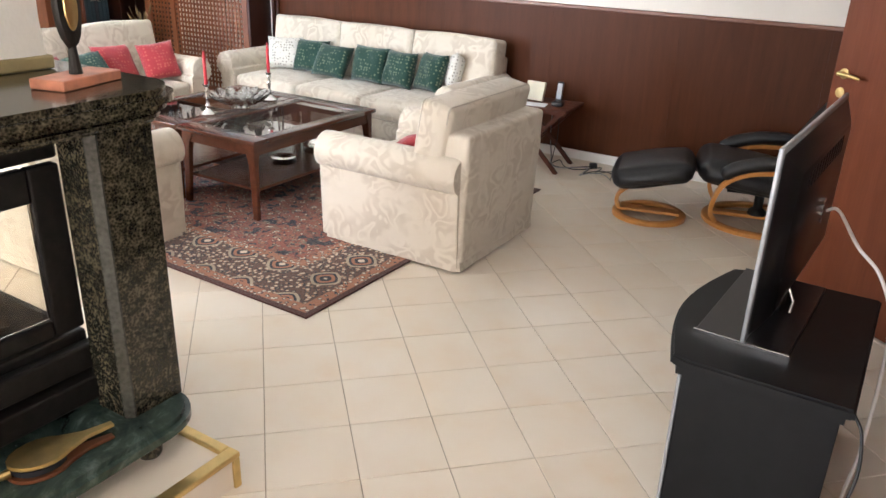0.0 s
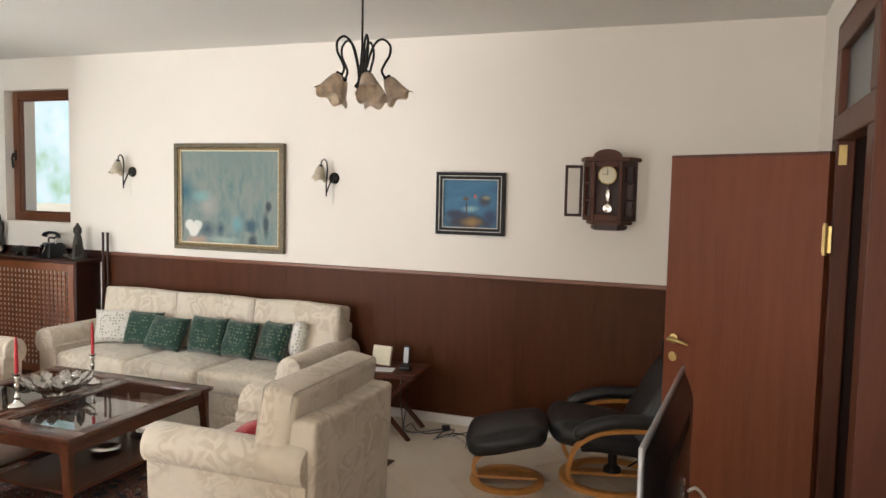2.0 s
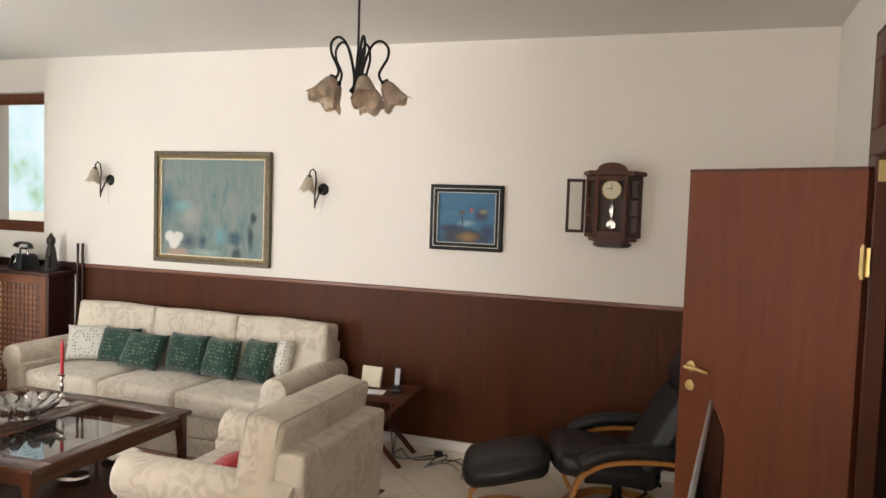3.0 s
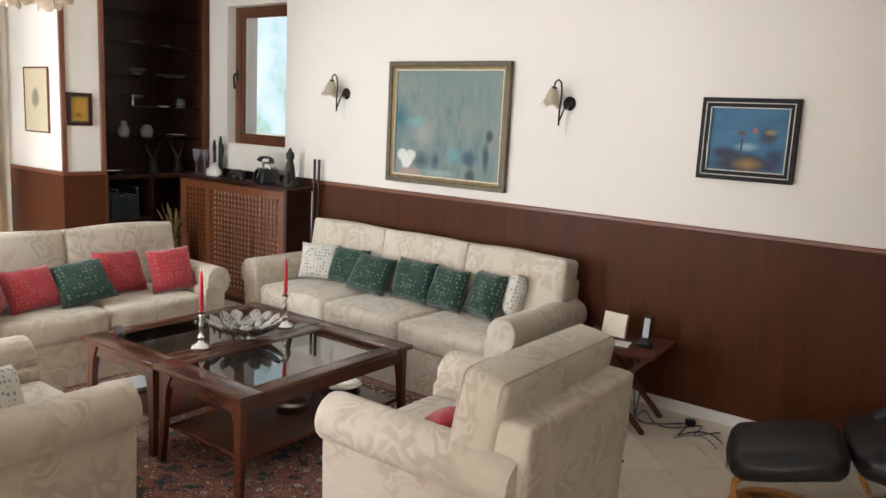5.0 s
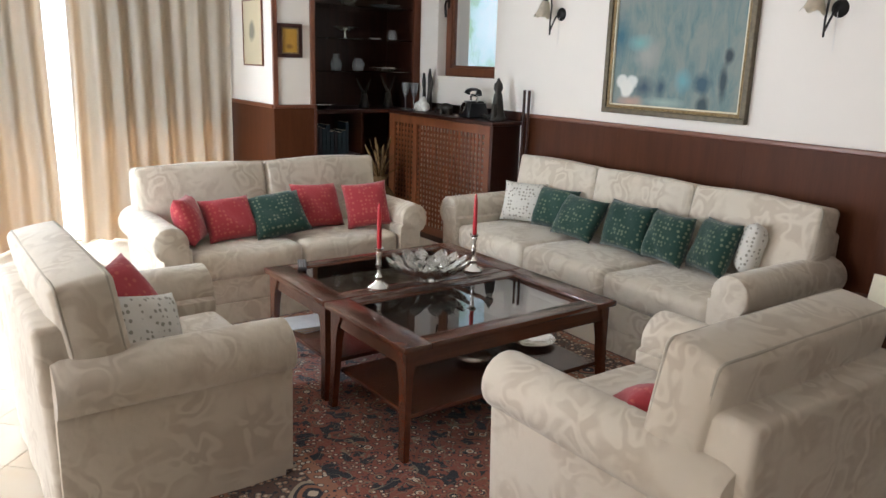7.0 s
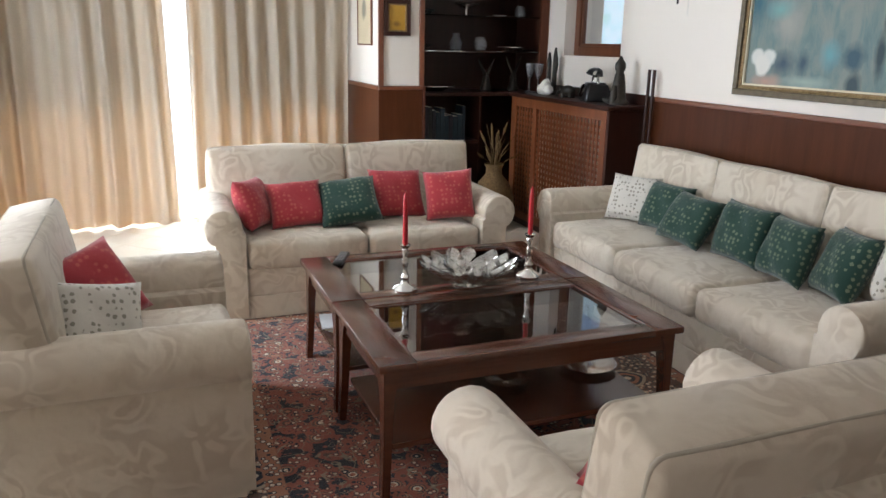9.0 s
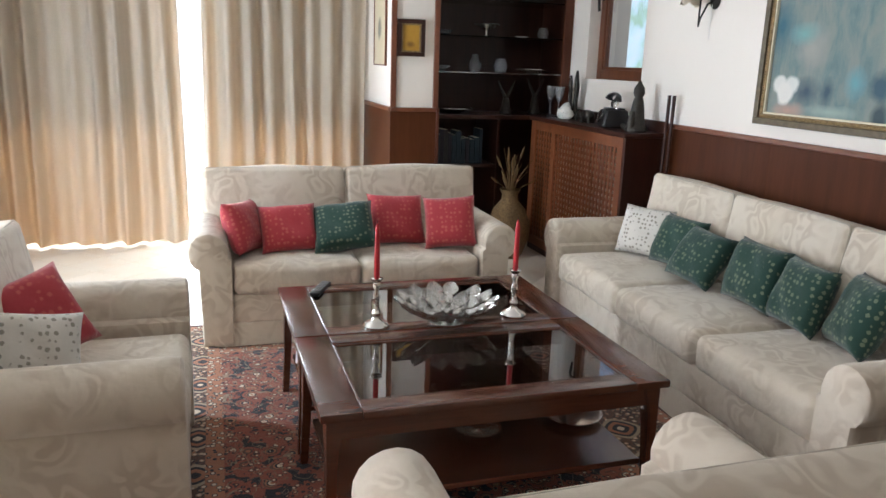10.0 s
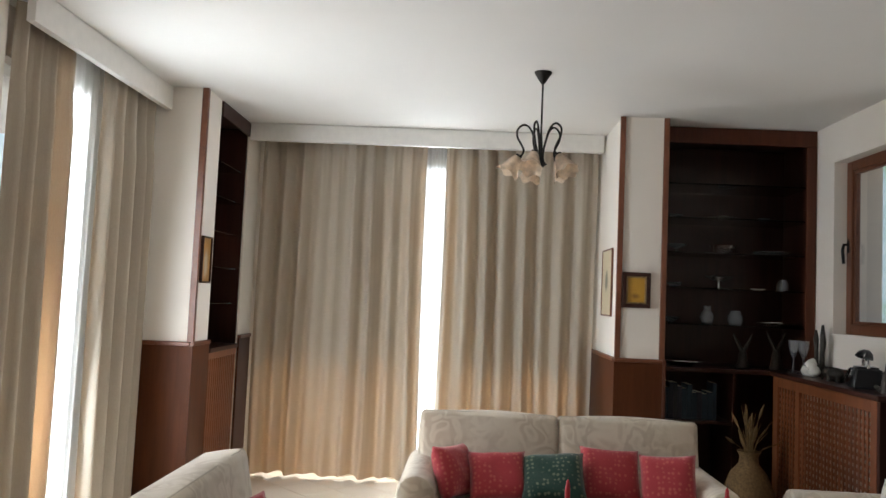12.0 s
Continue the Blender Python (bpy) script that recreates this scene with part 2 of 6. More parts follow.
CURTAIN = curtain_mat("beige_curtain_cloth", (0.49, 0.448, 0.372), (0.80, 0.44, 0.20), 0.15)
SHEER = curtain_mat("white_sheer_cloth", (0.82, 0.82, 0.80), (0.85, 0.85, 0.83), 0.6)


def rug_mat(hx, hy):
    """Persian rug: flowered red field, dark main border with medallions between narrow guard stripes."""
    m, nt, b = tree("persian_rug_wool", 0.95, spec=0.1)
    tc = nt.nodes.new("ShaderNodeTexCoord")
    sep = nt.nodes.new("ShaderNodeSeparateXYZ")
    nt.links.new(tc.outputs["Object"], sep.inputs[0])
    v = tc.outputs["Object"]
    ax = math_node(nt, "ABSOLUTE", sep.outputs[0])
    ay = math_node(nt, "ABSOLUTE", sep.outputs[1])
    edge = math_node(nt, "MINIMUM", math_node(nt, "SUBTRACT", hx, ax), math_node(nt, "SUBTRACT", hy, ay))
    vo = nd(nt, "ShaderNodeTexVoronoi", Scale=12.0)
    nt.links.new(v, vo.inputs["Vector"])
    vs = nd(nt, "ShaderNodeTexVoronoi", Scale=36.0)
    nt.links.new(v, vs.inputs["Vector"])
    vm = nd(nt, "ShaderNodeTexVoronoi", Scale=3.4, Randomness=0.15)
    vm.distance = "MINKOWSKI"
    vm.inputs["Exponent"].default_value = 1.4
    nt.links.new(v, vm.inputs["Vector"])
    red, navy, cream, rust, brown = (0.28, 0.085, 0.052), (0.024, 0.023, 0.032), (0.66, 0.56, 0.42), (0.37, 0.16, 0.09), (0.125, 0.066, 0.045)
    petal = ramp(nt, vo.outputs["Distance"], (0.0, rust), (0.12, cream), (0.20, navy), (0.27, rust), (0.33, brown), (0.40, red), (0.54, navy), interp="CONSTANT")
    small = ramp(nt, vs.outputs["Distance"], (0.0, cream), (0.2, rust), (0.3, navy), (0.42, red), interp="CONSTANT")
    pick = ramp(nt, noise_tex(nt, v, 13, 3, 0.6), (0.46, (0, 0, 0)), (0.49, (1, 1, 1)))
    field = mixc(nt, pick, petal, small)
    vine = math_node(nt, "ABSOLUTE", math_node(nt, "SUBTRACT", math_node(nt, "FRACT", math_node(nt, "MULTIPLY", noise_tex(nt, v, 7, 2, 0.5, 0.6), 7.0)), 0.5))
    field = mixc(nt, ramp(nt, vine, (0.035, (0.75, 0.75, 0.75)), (0.05, (0, 0, 0))), field, (0.30, 0.25, 0.17))
    med = ramp(nt, vm.outputs["Distance"], (0.0, cream), (0.08, navy), (0.15, rust), (0.22, navy), (0.27, (0.42, 0.34, 0.24)), (0.335, brown), interp="CONSTANT")
    bsmall = ramp(nt, vs.outputs["Distance"], (0.0, cream), (0.27, rust), (0.36, (0.34, 0.27, 0.19)), (0.44, navy), (0.56, brown), interp="CONSTANT")
    border = mixc(nt, ramp(nt, vm.outputs["Distance"], (0.33, (0, 0, 0)), (0.34, (1, 1, 1))), med, bsmall)
    guard = ramp(nt, vs.outputs["Distance"], (0.0, cream), (0.3, navy), (0.42, rust), interp="CONSTANT")
    bw = lambda p: ramp(nt, edge, (p - 0.001, (0, 0, 0)), (p + 0.001, (1, 1, 1)))
    c = mixc(nt, bw(0.035), (0.075, 0.025, 0.018), guard)
    c = mixc(nt, bw(0.10), c, border)
    c = mixc(nt, bw(0.40), c, guard)
    c = mixc(nt, bw(0.47), c, field)
    wear = ramp(nt, noise_tex(nt, v, 3, 4), (0.3, (0.8, 0.8, 0.8)), (0.7, (1.1, 1.1, 1.1)))
    nt.links.new(mixc(nt, 1.0, c, wear, "MULTIPLY"), b.inputs["Base Color"])
    bump(nt, b, noise_tex(nt, v, 350, 2), 0.5, 0.004)
    b.inputs["Sheen Weight"].default_value = 0.2
    return m


# ---- mesh helpers ----
def part(name, bm, material, parent=None, label="", smooth=None):
    me = bpy.data.meshes.new(name)
    bm.normal_update()
    if smooth is not None:
        for f in bm.faces:
            f.smooth = True
        if smooth < 180:
            for e in bm.edges:
                e.smooth = len(e.link_faces) == 2 and e.calc_face_angle(0) < radians(smooth)
    bm.to_mesh(me)
    bm.free()
    me.materials.append(material)
    ob = new(name, me)
    if parent:
        ob.parent = parent
    if label:
        ob["label"] = label
    return ob


def thing(name, label, category, m=None, group="", kind=""):
    e = new(name)
    e.empty_display_size = 0.1
    e.matrix_world = m or Matrix()
    return tagged(e, label, category, group, kind)


def box(bm, x0, x1, y0, y1, z0, z1, bevel=0.0, seg=2, m=None):
    r = bmesh.ops.create_cube(bm, size=1)
    vs = r["verts"]
    for v in vs:
        v.co = Vector(((x0 + x1) / 2 + v.co.x * (x1 - x0), (y0 + y1) / 2 + v.co.y * (y1 - y0), (z0 + z1) / 2 + v.co.z * (z1 - z0)))
    if bevel:
        es = list({e for v in vs for e in v.link_edges})
        out = bmesh.ops.bevel(bm, geom=es, offset=bevel, segments=seg, profile=0.5, affect="EDGES")
        vs = list({v for f in out["faces"] for v in f.verts} | {v for v in vs if v.is_valid})
    if m is not None:
        for v in vs:
            v.co = m @ v.co
    return vs


def boxbm(*a, **k):
    bm = bmesh.new()
    box(bm, *a, **k)
    return bm


def lathe(bm, profile, n=24, m=None):
    """Turns (radius, height) pairs about z."""
    rings = []
    for r, z in profile:
        ring = []
        for i in range(n):
            a = 2 * math.pi * i / n
            co = Vector((r * math.cos(a), r * math.sin(a), z))
            ring.append(bm.verts.new(m @ co if m is not None else co))
        rings.append(ring)
    for a, c in zip(rings, rings[1:]):
        for i in range(n):
            bm.faces.new((a[i], a[(i + 1) % n], c[(i + 1) % n], c[i]))
    for ring, flip in ((rings[0], True), (rings[-1], False)):
        if (ring[0].co - ring[n // 2].co).length > 1e-4:
            bm.faces.new(ring[::-1] if flip else ring)
    return bm


def lathebm(profile, n=24, m=None):
    return lathe(bmesh.new(), profile, n, m)


def tube(bm, pts, radius, n=8, closed=False):
    """A round rod along pts; radius may be one number or one a point."""
    pts = [Vector(p) for p in pts]
    k = len(pts)
    rs = radius if isinstance(radius, (list, tuple)) else [radius] * k
    rings, up = [], None
    for i, p in enumerate(pts):
        a = pts[(i - 1) % k] if (i or closed) else p
        c = pts[(i + 1) % k] if (i < k - 1 or closed) else p
        d = (c - a).normalized()
        if up is None:
            up = d.orthogonal().normalized()
        up = (up - d * up.dot(d)).normalized()
        side = d.cross(up)
        rings.append([bm.verts.new(p + (up * math.cos(2 * math.pi * j / n) + side * math.sin(2 * math.pi * j / n)) * rs[i]) for j in range(n)])
    pairs = list(zip(rings, rings[1:])) + ([(rings[-1], rings[0])] if closed else [])
    for a, c in pairs:
        for j in range(n):
            bm.faces.new((a[j], a[(j + 1) % n], c[(j + 1) % n], c[j]))
    if not closed:
        bm.faces.new(rings[0][::-1])
        bm.faces.new(rings[-1])
    return bm


def tubebm(pts, radius, n=8, closed=False):
    return tube(bmesh.new(), pts, radius, n, closed)


def sweep_flat(pts, w, t, side):
    """A flat strap w wide along the unit vector side and t thick, bent along pts."""
    bm = bmesh.new()
    pts = [Vector(p) for p in pts]
    side = Vector(side).normalized()
    rings = []
    for i, p in enumerate(pts):
        d = (pts[min(i + 1, len(pts) - 1)] - pts[max(i - 1, 0)]).normalized()
        nrm = d.cross(side).normalized()
        rings.append([bm.verts.new(p + side * a * w / 2 + nrm * c * t / 2) for a, c in ((-1, -1), (1, -1), (1, 1), (-1, 1))])
    for a, c in zip(rings, rings[1:]):
        for j in range(4):
            bm.faces.new((a[j], a[(j + 1) % 4], c[(j + 1) % 4], c[j]))
    bm.faces.new(rings[0][::-1])
    bm.faces.new(rings[-1])
    bmesh.ops.recalc_face_normals(bm, faces=bm.faces)
    es = [e for e in bm.edges if len(e.link_faces) == 2 and e.calc_face_angle(0) > 0.9]
    bmesh.ops.bevel(bm, geom=es, offset=min(w, t) * 0.22, segments=2, affect="EDGES")
    return bm


def prism(outline, z0, z1, bevel=0.0, seg=2):
    """An upright slab over an outline of (x, y) pairs, its top and bottom edges rounded."""
    bm = bmesh.new()
    lo = [bm.verts.new((x, y, z0)) for x, y in outline]
    hi = [bm.verts.new((x, y, z1)) for x, y in outline]
    k = len(outline)
    for i in range(k):
        bm.faces.new((lo[i], lo[(i + 1) % k], hi[(i + 1) % k], hi[i]))
    bm.faces.new(lo[::-1])
    bm.faces.new(hi)
    bmesh.ops.recalc_face_normals(bm, faces=bm.faces)
    if bevel:
        es = [e for e in bm.edges if abs(e.verts[0].co.z - e.verts[1].co.z) < 1e-6]
        bmesh.ops.bevel(bm, geom=es, offset=bevel, segments=seg, affect="EDGES")
    return bm


def pillowbm(w, h, t, seed=0, n=14, slump=0.0):
    """A scatter cushion, w wide along x, h high along z from 0, t thick along y."""
    bm = bmesh.new()
    rng = random.Random(seed)
    ph = [rng.uniform(0, 6.28) for _ in range(4)]
    grids = []
    for sgn in (1, -1):
        g = []
        for i in range(n + 1):
            row = []
            for j in range(n + 1):
                u, v = 2 * i / n - 1, 2 * j / n - 1
                e = max(0.0, (1 - u ** 4)) ** 0.55 * max(0.0, (1 - v ** 4)) ** 0.55
                pin = 1 - 0.07 * (1 - abs(u) ** 2.5) * abs(v) ** 3
                pin2 = 1 - 0.07 * (1 - abs(v) ** 2.5) * abs(u) ** 3
                wrk = 0.10 * math.sin(3.1 * u + ph[0]) * math.sin(2.7 * v + ph[1]) + 0.05 * math.sin(7 * u + 5 * v + ph[2])
                y = sgn * t / 2 * e * (1 + wrk)
                z = h / 2 * (1 + v * pin)
                row.append((u * w / 2 * pin2 + slump * z, y, z))
            g.append(row)
        grids.append(g)
    cache = {}

    def vert(s, i, j):
        rim = i in (0, n) or j in (0, n)
        key = (0 if rim else s, i, j)
        if key not in cache:
            cache[key] = bm.verts.new(grids[s][i][j])
        return cache[key]
    for s in (0, 1):
        for i in range(n):
            for j in range(n):
                q = [vert(s, i, j), vert(s, i + 1, j), vert(s, i + 1, j + 1), vert(s, i, j + 1)]
                bm.faces.new(q if s else q[::-1])
    return bm


def softbox(x0, x1, y0, y1, z0, z1, r=0.03, puff=0.014, m=None, n=7):
    """A stuffed seat or back cushion: rounded edges and faces that swell a little."""
    bm = bmesh.new()
    c = Vector(((x0 + x1) / 2, (y0 + y1) / 2, (z0 + z1) / 2))
    hf = Vector(((x1 - x0) / 2, (y1 - y0) / 2, (z1 - z0) / 2))

    def ticks(h):
        k = h - r
        return [-h, -h + 0.25 * r, -h + 0.6 * r] + [-k + 2 * k * i / n for i in range(n + 1)] + [h - 0.6 * r, h - 0.25 * r, h]
    for k in range(3):
        a, b2 = (k + 1) % 3, (k + 2) % 3
        ta, tb = ticks(hf[a]), ticks(hf[b2])
        for sg in (-1, 1):
            g = []
            for p in ta:
                row = []
                for q in tb:
                    d = Vector((0, 0, 0))
                    d[k], d[a], d[b2] = sg * hf[k], p, q
                    core = Vector([max(-(hf[t] - r), min(hf[t] - r, d[t])) for t in range(3)])
                    out = d - core
                    if out.length > 1e-6:
                        d = core + out.normalized() * r
                    u, v = p / hf[a], q / hf[b2]
                    d[k] += puff * sg * max(0, 1 - u * u) * max(0, 1 - v * v)
                    d += Vector((noise.noise((c + d) * 5.0), noise.noise((c + d) * 5.0 + Vector((7, 3, 1))), noise.noise((c + d) * 5.0 + Vector((2, 9, 4))))) * 0.006
                    row.append(bm.verts.new((m @ (c + d)) if m is not None else c + d))
                g.append(row)
            for i in range(len(ta) - 1):
                for j in range(len(tb) - 1):
                    f = (g[i][j], g[i + 1][j], g[i + 1][j + 1], g[i][j + 1])
                    bm.faces.new(f if sg > 0 else f[::-1])
    bmesh.ops.remove_doubles(bm, verts=bm.verts, dist=1e-4)
    return bm


def arc(cx, cy, r, a0, a1, n):
    return [(cx + r * math.cos(radians(a0 + (a1 - a0) * i / n)), cy + r * math.sin(radians(a0 + (a1 - a0) * i / n))) for i in range(n + 1)]


def curve(pts, n=24):
    """A smooth run of points through pts."""
    P = [Vector(p) for p in pts]
    P = [P[0] * 2 - P[1]] + P + [P[-1] * 2 - P[-2]]
    out = []
    segs = len(P) - 3
    for k in range(segs):
        a, b2, c, d = P[k:k + 4]
        for i in range(n // segs + 1):
            t = i / (n // segs + 1)
            out.append(0.5 * (2 * b2 + (c - a) * t + (2 * a - 5 * b2 + 4 * c - d) * t * t + (3 * b2 - a - 3 * c + d) * t ** 3))
    return out + [P[-2]]


def upright(name, x0, x1, y0, y1, z0, z1, mat, label, category, bevel=0.002):
    ob = part(name, boxbm(x0, x1, y0, y1, z0, z1, bevel=bevel, seg=1), mat)
    return tagged(ob, label, category, kind="structure")


# ---- the room ----
NY, EX, CZ = 5.61, 0.87, 3.02        # north wall, east wall, ceiling
WX, SY = -7.45, 0.42                 # glass line of the west and south windows
WZ = 1.20                            # top of the wainscot
part_floor = part("floor", boxbm(-8.0, 3.0, -4.3, 6.2, -0.15, -0.004), GROUT)
tagged(part_floor, "cream ceramic tiles laid diagonally with thin joints", "floor", kind="structure")
tagged(part("ceiling", boxbm(-8.0, 3.0, -4.3, 6.2, CZ, CZ + 0.2), CEIL), "plain white painted plaster ceiling", "ceiling", kind="structure")


def wall(name, x0, x1, y0, y1, openings=(), axis="x", z1=CZ, mat=None, label="white painted plaster wall"):
    """A wall with openings (a0, a1, z0, z1) along its length, made of butted blocks in one mesh."""
    bm = bmesh.new()
    lo, hi = (x0, x1) if axis == "x" else (y0, y1)
    cuts = sorted({lo, hi, *[a for o in openings for a in o[:2]]})
    for a, c in zip(cuts, cuts[1:]):
        spans = [(0.0, z1)]
        for o0, o1, oz0, oz1 in openings:
            if o0 <= a + 1e-6 and o1 >= c - 1e-6:
                spans = [(s0, s1) for p0, p1 in spans for s0, s1 in ((p0, min(p1, oz0)), (max(p0, oz1), p1)) if s1 - s0 > 1e-4]
        for s0, s1 in spans:
            if axis == "x":
                box(bm, a, c, y0, y1, s0, s1)
            else:
                box(bm, x0, x1, a, c, s0, s1)
    bmesh.ops.remove_doubles(bm, verts=bm.verts, dist=1e-5)
    return tagged(part(name, bm, mat or WALL), label, "wall", kind="structure")


WIN = (-6.38, -5.55, 1.45, 2.72)
wall("wall_north", -7.6, 1.3, NY, NY + 0.36, [WIN])
DOOR = (2.60, 3.60, 0.0, 2.54)
wall("wall_east", EX, EX + 0.25, -4.0, NY, [DOOR], "y")
# unseen end wall; its two openings are added for the fill lamps
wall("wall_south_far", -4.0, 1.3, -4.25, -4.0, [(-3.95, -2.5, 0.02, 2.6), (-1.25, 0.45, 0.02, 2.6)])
wall("wall_middle", -4.25, -4.0, -4.0, 0.60, (), "y")
wall("wall_south", -6.02, -4.25, 0.20, 0.45, [(-5.95, -4.42, 0.02, 2.75)])
wall("wall_west", -7.75, -7.5, 0.9, 4.15, [(1.05, 3.98, 0.02, 2.75)], "y")
# hall walls take a dark wood colour in place of the hall's shade
wall("wall_hall", 2.6, 2.8, 1.0, 5.0, (), "y", mat=DARKWOOD, label="hall wall behind the door, coloured dark for the shade there")
wall("wall_hall_side", EX + 0.25, 2.6, 0.8, 1.0, mat=DARKWOOD, label="side wall of the hall, coloured dark for its shade")
wall("wall_hall_end", EX + 0.25, 2.6, 5.0, 5.2, mat=DARKWOOD, label="end wall of the hall, coloured dark for its shade")

# piers and niches
wall("pier_north_west", -7.5, -6.42, 4.04, 4.38, (), "x")
wall("wall_niche_north_back", -7.6, -7.25, 4.38, NY, (), "y")
wall("pier_south_west", -6.36, -6.02, 0.20, 0.98, (), "x")
wall("wall_niche_south_back", -7.5, -6.36, 0.20, 0.40, (), "x")
wall("wall_niche_south_end", -7.5, -7.12, 0.40, 0.98, (), "x")


def panels(name, label, runs, mat=MAHOG):
    """Wainscot: veneered boards on a wall, each its own piece, with a cap rail. runs: (axis, a0, a1, face, out)."""
    e = thing(name, label, "wainscot", kind="structure")
    for axis, a0, a1, face, out in runs:
        k = max(1, round((a1 - a0) / 1.02))
        w = (a1 - a0) / k
        for i in range(k):
            p, q = a0 + i * w + 0.0002, a0 + (i + 1) * w - 0.0002
            f0, f1 = sorted((face, face + out * 0.018))
            b = boxbm(p, q, f0, f1, 0.075, WZ - 0.03, bevel=0.0006, seg=1) if axis == "x" else boxbm(f0, f1, p, q, 0.075, WZ - 0.03, bevel=0.0006, seg=1)
            part("panel", b, mat, e)
        f0, f1 = sorted((face, face + out * 0.030))
        c = boxbm(a0, a1, f0, f1, WZ - 0.03, WZ, bevel=0.006) if axis == "x" else boxbm(f0, f1, a0, a1, WZ - 0.03, WZ, bevel=0.006)
        part("cap_rail", c, MAHOG_TRIM, e, "lighter moulded cap rail")
        f0, f1 = sorted((face, face + out * 0.024))
        c = boxbm(a0, a1, f0, f1, 0.0, 0.073, bevel=0.003) if axis == "x" else boxbm(f0, f1, a0, a1, 0.0, 0.073, bevel=0.003)
        part("baseboard", c, WHITEPAINT, e, "white baseboard")
    return e


panels("wainscot_north", "reddish mahogany wainscot with cap rail and white baseboard", [("x", -5.16, EX, NY, -1)])
panels("wainscot_east", "mahogany wainscot beside the open door", [("y", -4.0, 2.58, EX, -1), ("y", 3.62, NY - 0.03, EX, -1)])
panels("wainscot_pier_north_west", "mahogany wainscot round the pier by the curtain", [("y", 4.02, 4.38, -6.42, 1), ("x", -7.45, -6.42, 4.04, -1)])
panels("wainscot_pier_south_west", "mahogany wainscot round the pier between the windows", [("y", 0.47, 0.98, -6.02, 1), ("x", -6.36, -6.00, 0.98, 1), ("x", -7.45, -7.12, 0.98, 1)])
for nm, a in (("trim_pier_north_a", (-6.424, -6.400, 4.022, 4.062)), ("trim_pier_north_b", (-6.424, -6.400, 4.352, 4.392)), ("trim_pier_south_a", (-6.035, -6.000, 0.955, 1.0))):
    upright(nm, *a, WZ, CZ - 0.002, MAHOG_TRIM, "narrow mahogany strip on the pier's edge", "trim")

# ---- windows, pelmets and curtains ----
def casement(name, label, x0, x1, y, z0, z1, w=0.075):
    e = thing(name, label, "window", kind="structure")
    fr = bmesh.new()
    for a in ((x0, x0 + w, z0, z1), (x1 - w, x1, z0, z1), (x0 + w, x1 - w, z0, z0 + w), (x0 + w, x1 - w, z1 - w, z1)):
        box(fr, a[0], a[1], y, y + 0.07, a[2], a[3], bevel=0.006)
    part("window_frame", fr, WINWOOD, e)
    sh = bmesh.new()
    s0, s1, t0, t1, d = x0 + w, x1 - w, z0 + w, z1 - w, 0.022
    for a in ((s0, s0 + d, t0, t1), (s1 - d, s1, t0, t1), (s0 + d, s1 - d, t0, t0 + d), (s0 + d, s1 - d, t1 - d, t1)):
        box(sh, a[0], a[1], y + 0.015, y + 0.055, a[2], a[3], bevel=0.004)
    part("bead", sh, WINWOOD, e)
    p = part("pane", boxbm(s0 + d, s1 - d, y + 0.03, y + 0.038, t0 + d, t1 - d), GLASS, e)
    p.visible_shadow = False
    h = tubebm([(x0 + 0.035, y - 0.002, (z0 + z1) / 2 + 0.02), (x0 + 0.035, y - 0.035, (z0 + z1) / 2 + 0.02), (x0 + 0.035, y - 0.045, (z0 + z1) / 2 - 0.02), (x0 + 0.035, y - 0.035, (z0 + z1) / 2 - 0.12)], 0.011)
    box(h, x0 + 0.02, x0 + 0.05, y - 0.008, y - 0.001, (z0 + z1) / 2 - 0.04, (z0 + z1) / 2 + 0.06, bevel=0.003)
    part("window_handle", h, IRON, e, "black window handle")
    return e


casement("window_1", "narrow wooden casement window with black handle in a deep reveal", -6.375, -5.50, 5.70, WIN[2], WIN[3])


def glazed_door(name, label, axis, a0, a1, face, z1):
    """A white sliding window behind the curtains: frame, mullion and panes."""
    e = thing(name, label, "window", kind="structure")
    bm = bmesh.new()
    w, mid = 0.07, (a0 + a1) / 2
    for p, q, s, t in ((a0, a0 + w, 0.02, z1), (a1 - w, a1, 0.02, z1), (mid - 0.04, mid + 0.04, 0.02 + w, z1 - w), (a0 + w, a1 - w, 0.02, 0.02 + w), (a0 + w, a1 - w, z1 - w, z1)):
        box(bm, *((p, q, face, face + 0.06) if axis == "x" else (face, face + 0.06, p, q)), s, t, bevel=0.005)
    part("window_frame", bm, WHITEPAINT, e)
    for p, q in ((a0 + w, mid - 0.04), (mid + 0.04, a1 - w)):
        g = part("pane", boxbm(*((p, q, face + 0.02, face + 0.028) if axis == "x" else (face + 0.02, face + 0.028, p, q)), 0.09, z1 - w), GLASS, e)
        g.visible_shadow = False
    return e


glazed_door("window_2", "wide white glazed terrace door behind beige curtains", "y", 1.05, 3.98, -7.64, 2.75)
glazed_door("window_3", "tall white glazed door behind beige curtains", "x", -5.95, -4.42, 0.30, 2.75)
# these two doors are unseen, added to frame the fill lamps
glazed_door("window_4", "unseen glazed door added at the far end for fill light", "x", -3.95, -2.5, -4.15, 2.6)
glazed_door("window_5", "unseen glazed door added beyond the fireplace for fill light", "x", -1.25, 0.45, -4.15, 2.6)

upright("trim_pelmet_west", -7.14, -7.08, 1.0, 4.02, CZ - 0.15, CZ - 0.003, WHITEPAINT, "white boxed pelmet above the west curtains", "pelmet")
upright("trim_pelmet_south", -6.02, -4.25, 0.69, 0.735, CZ - 0.17, CZ - 0.003, WHITEPAINT, "white boxed pelmet above the south curtains", "pelmet")


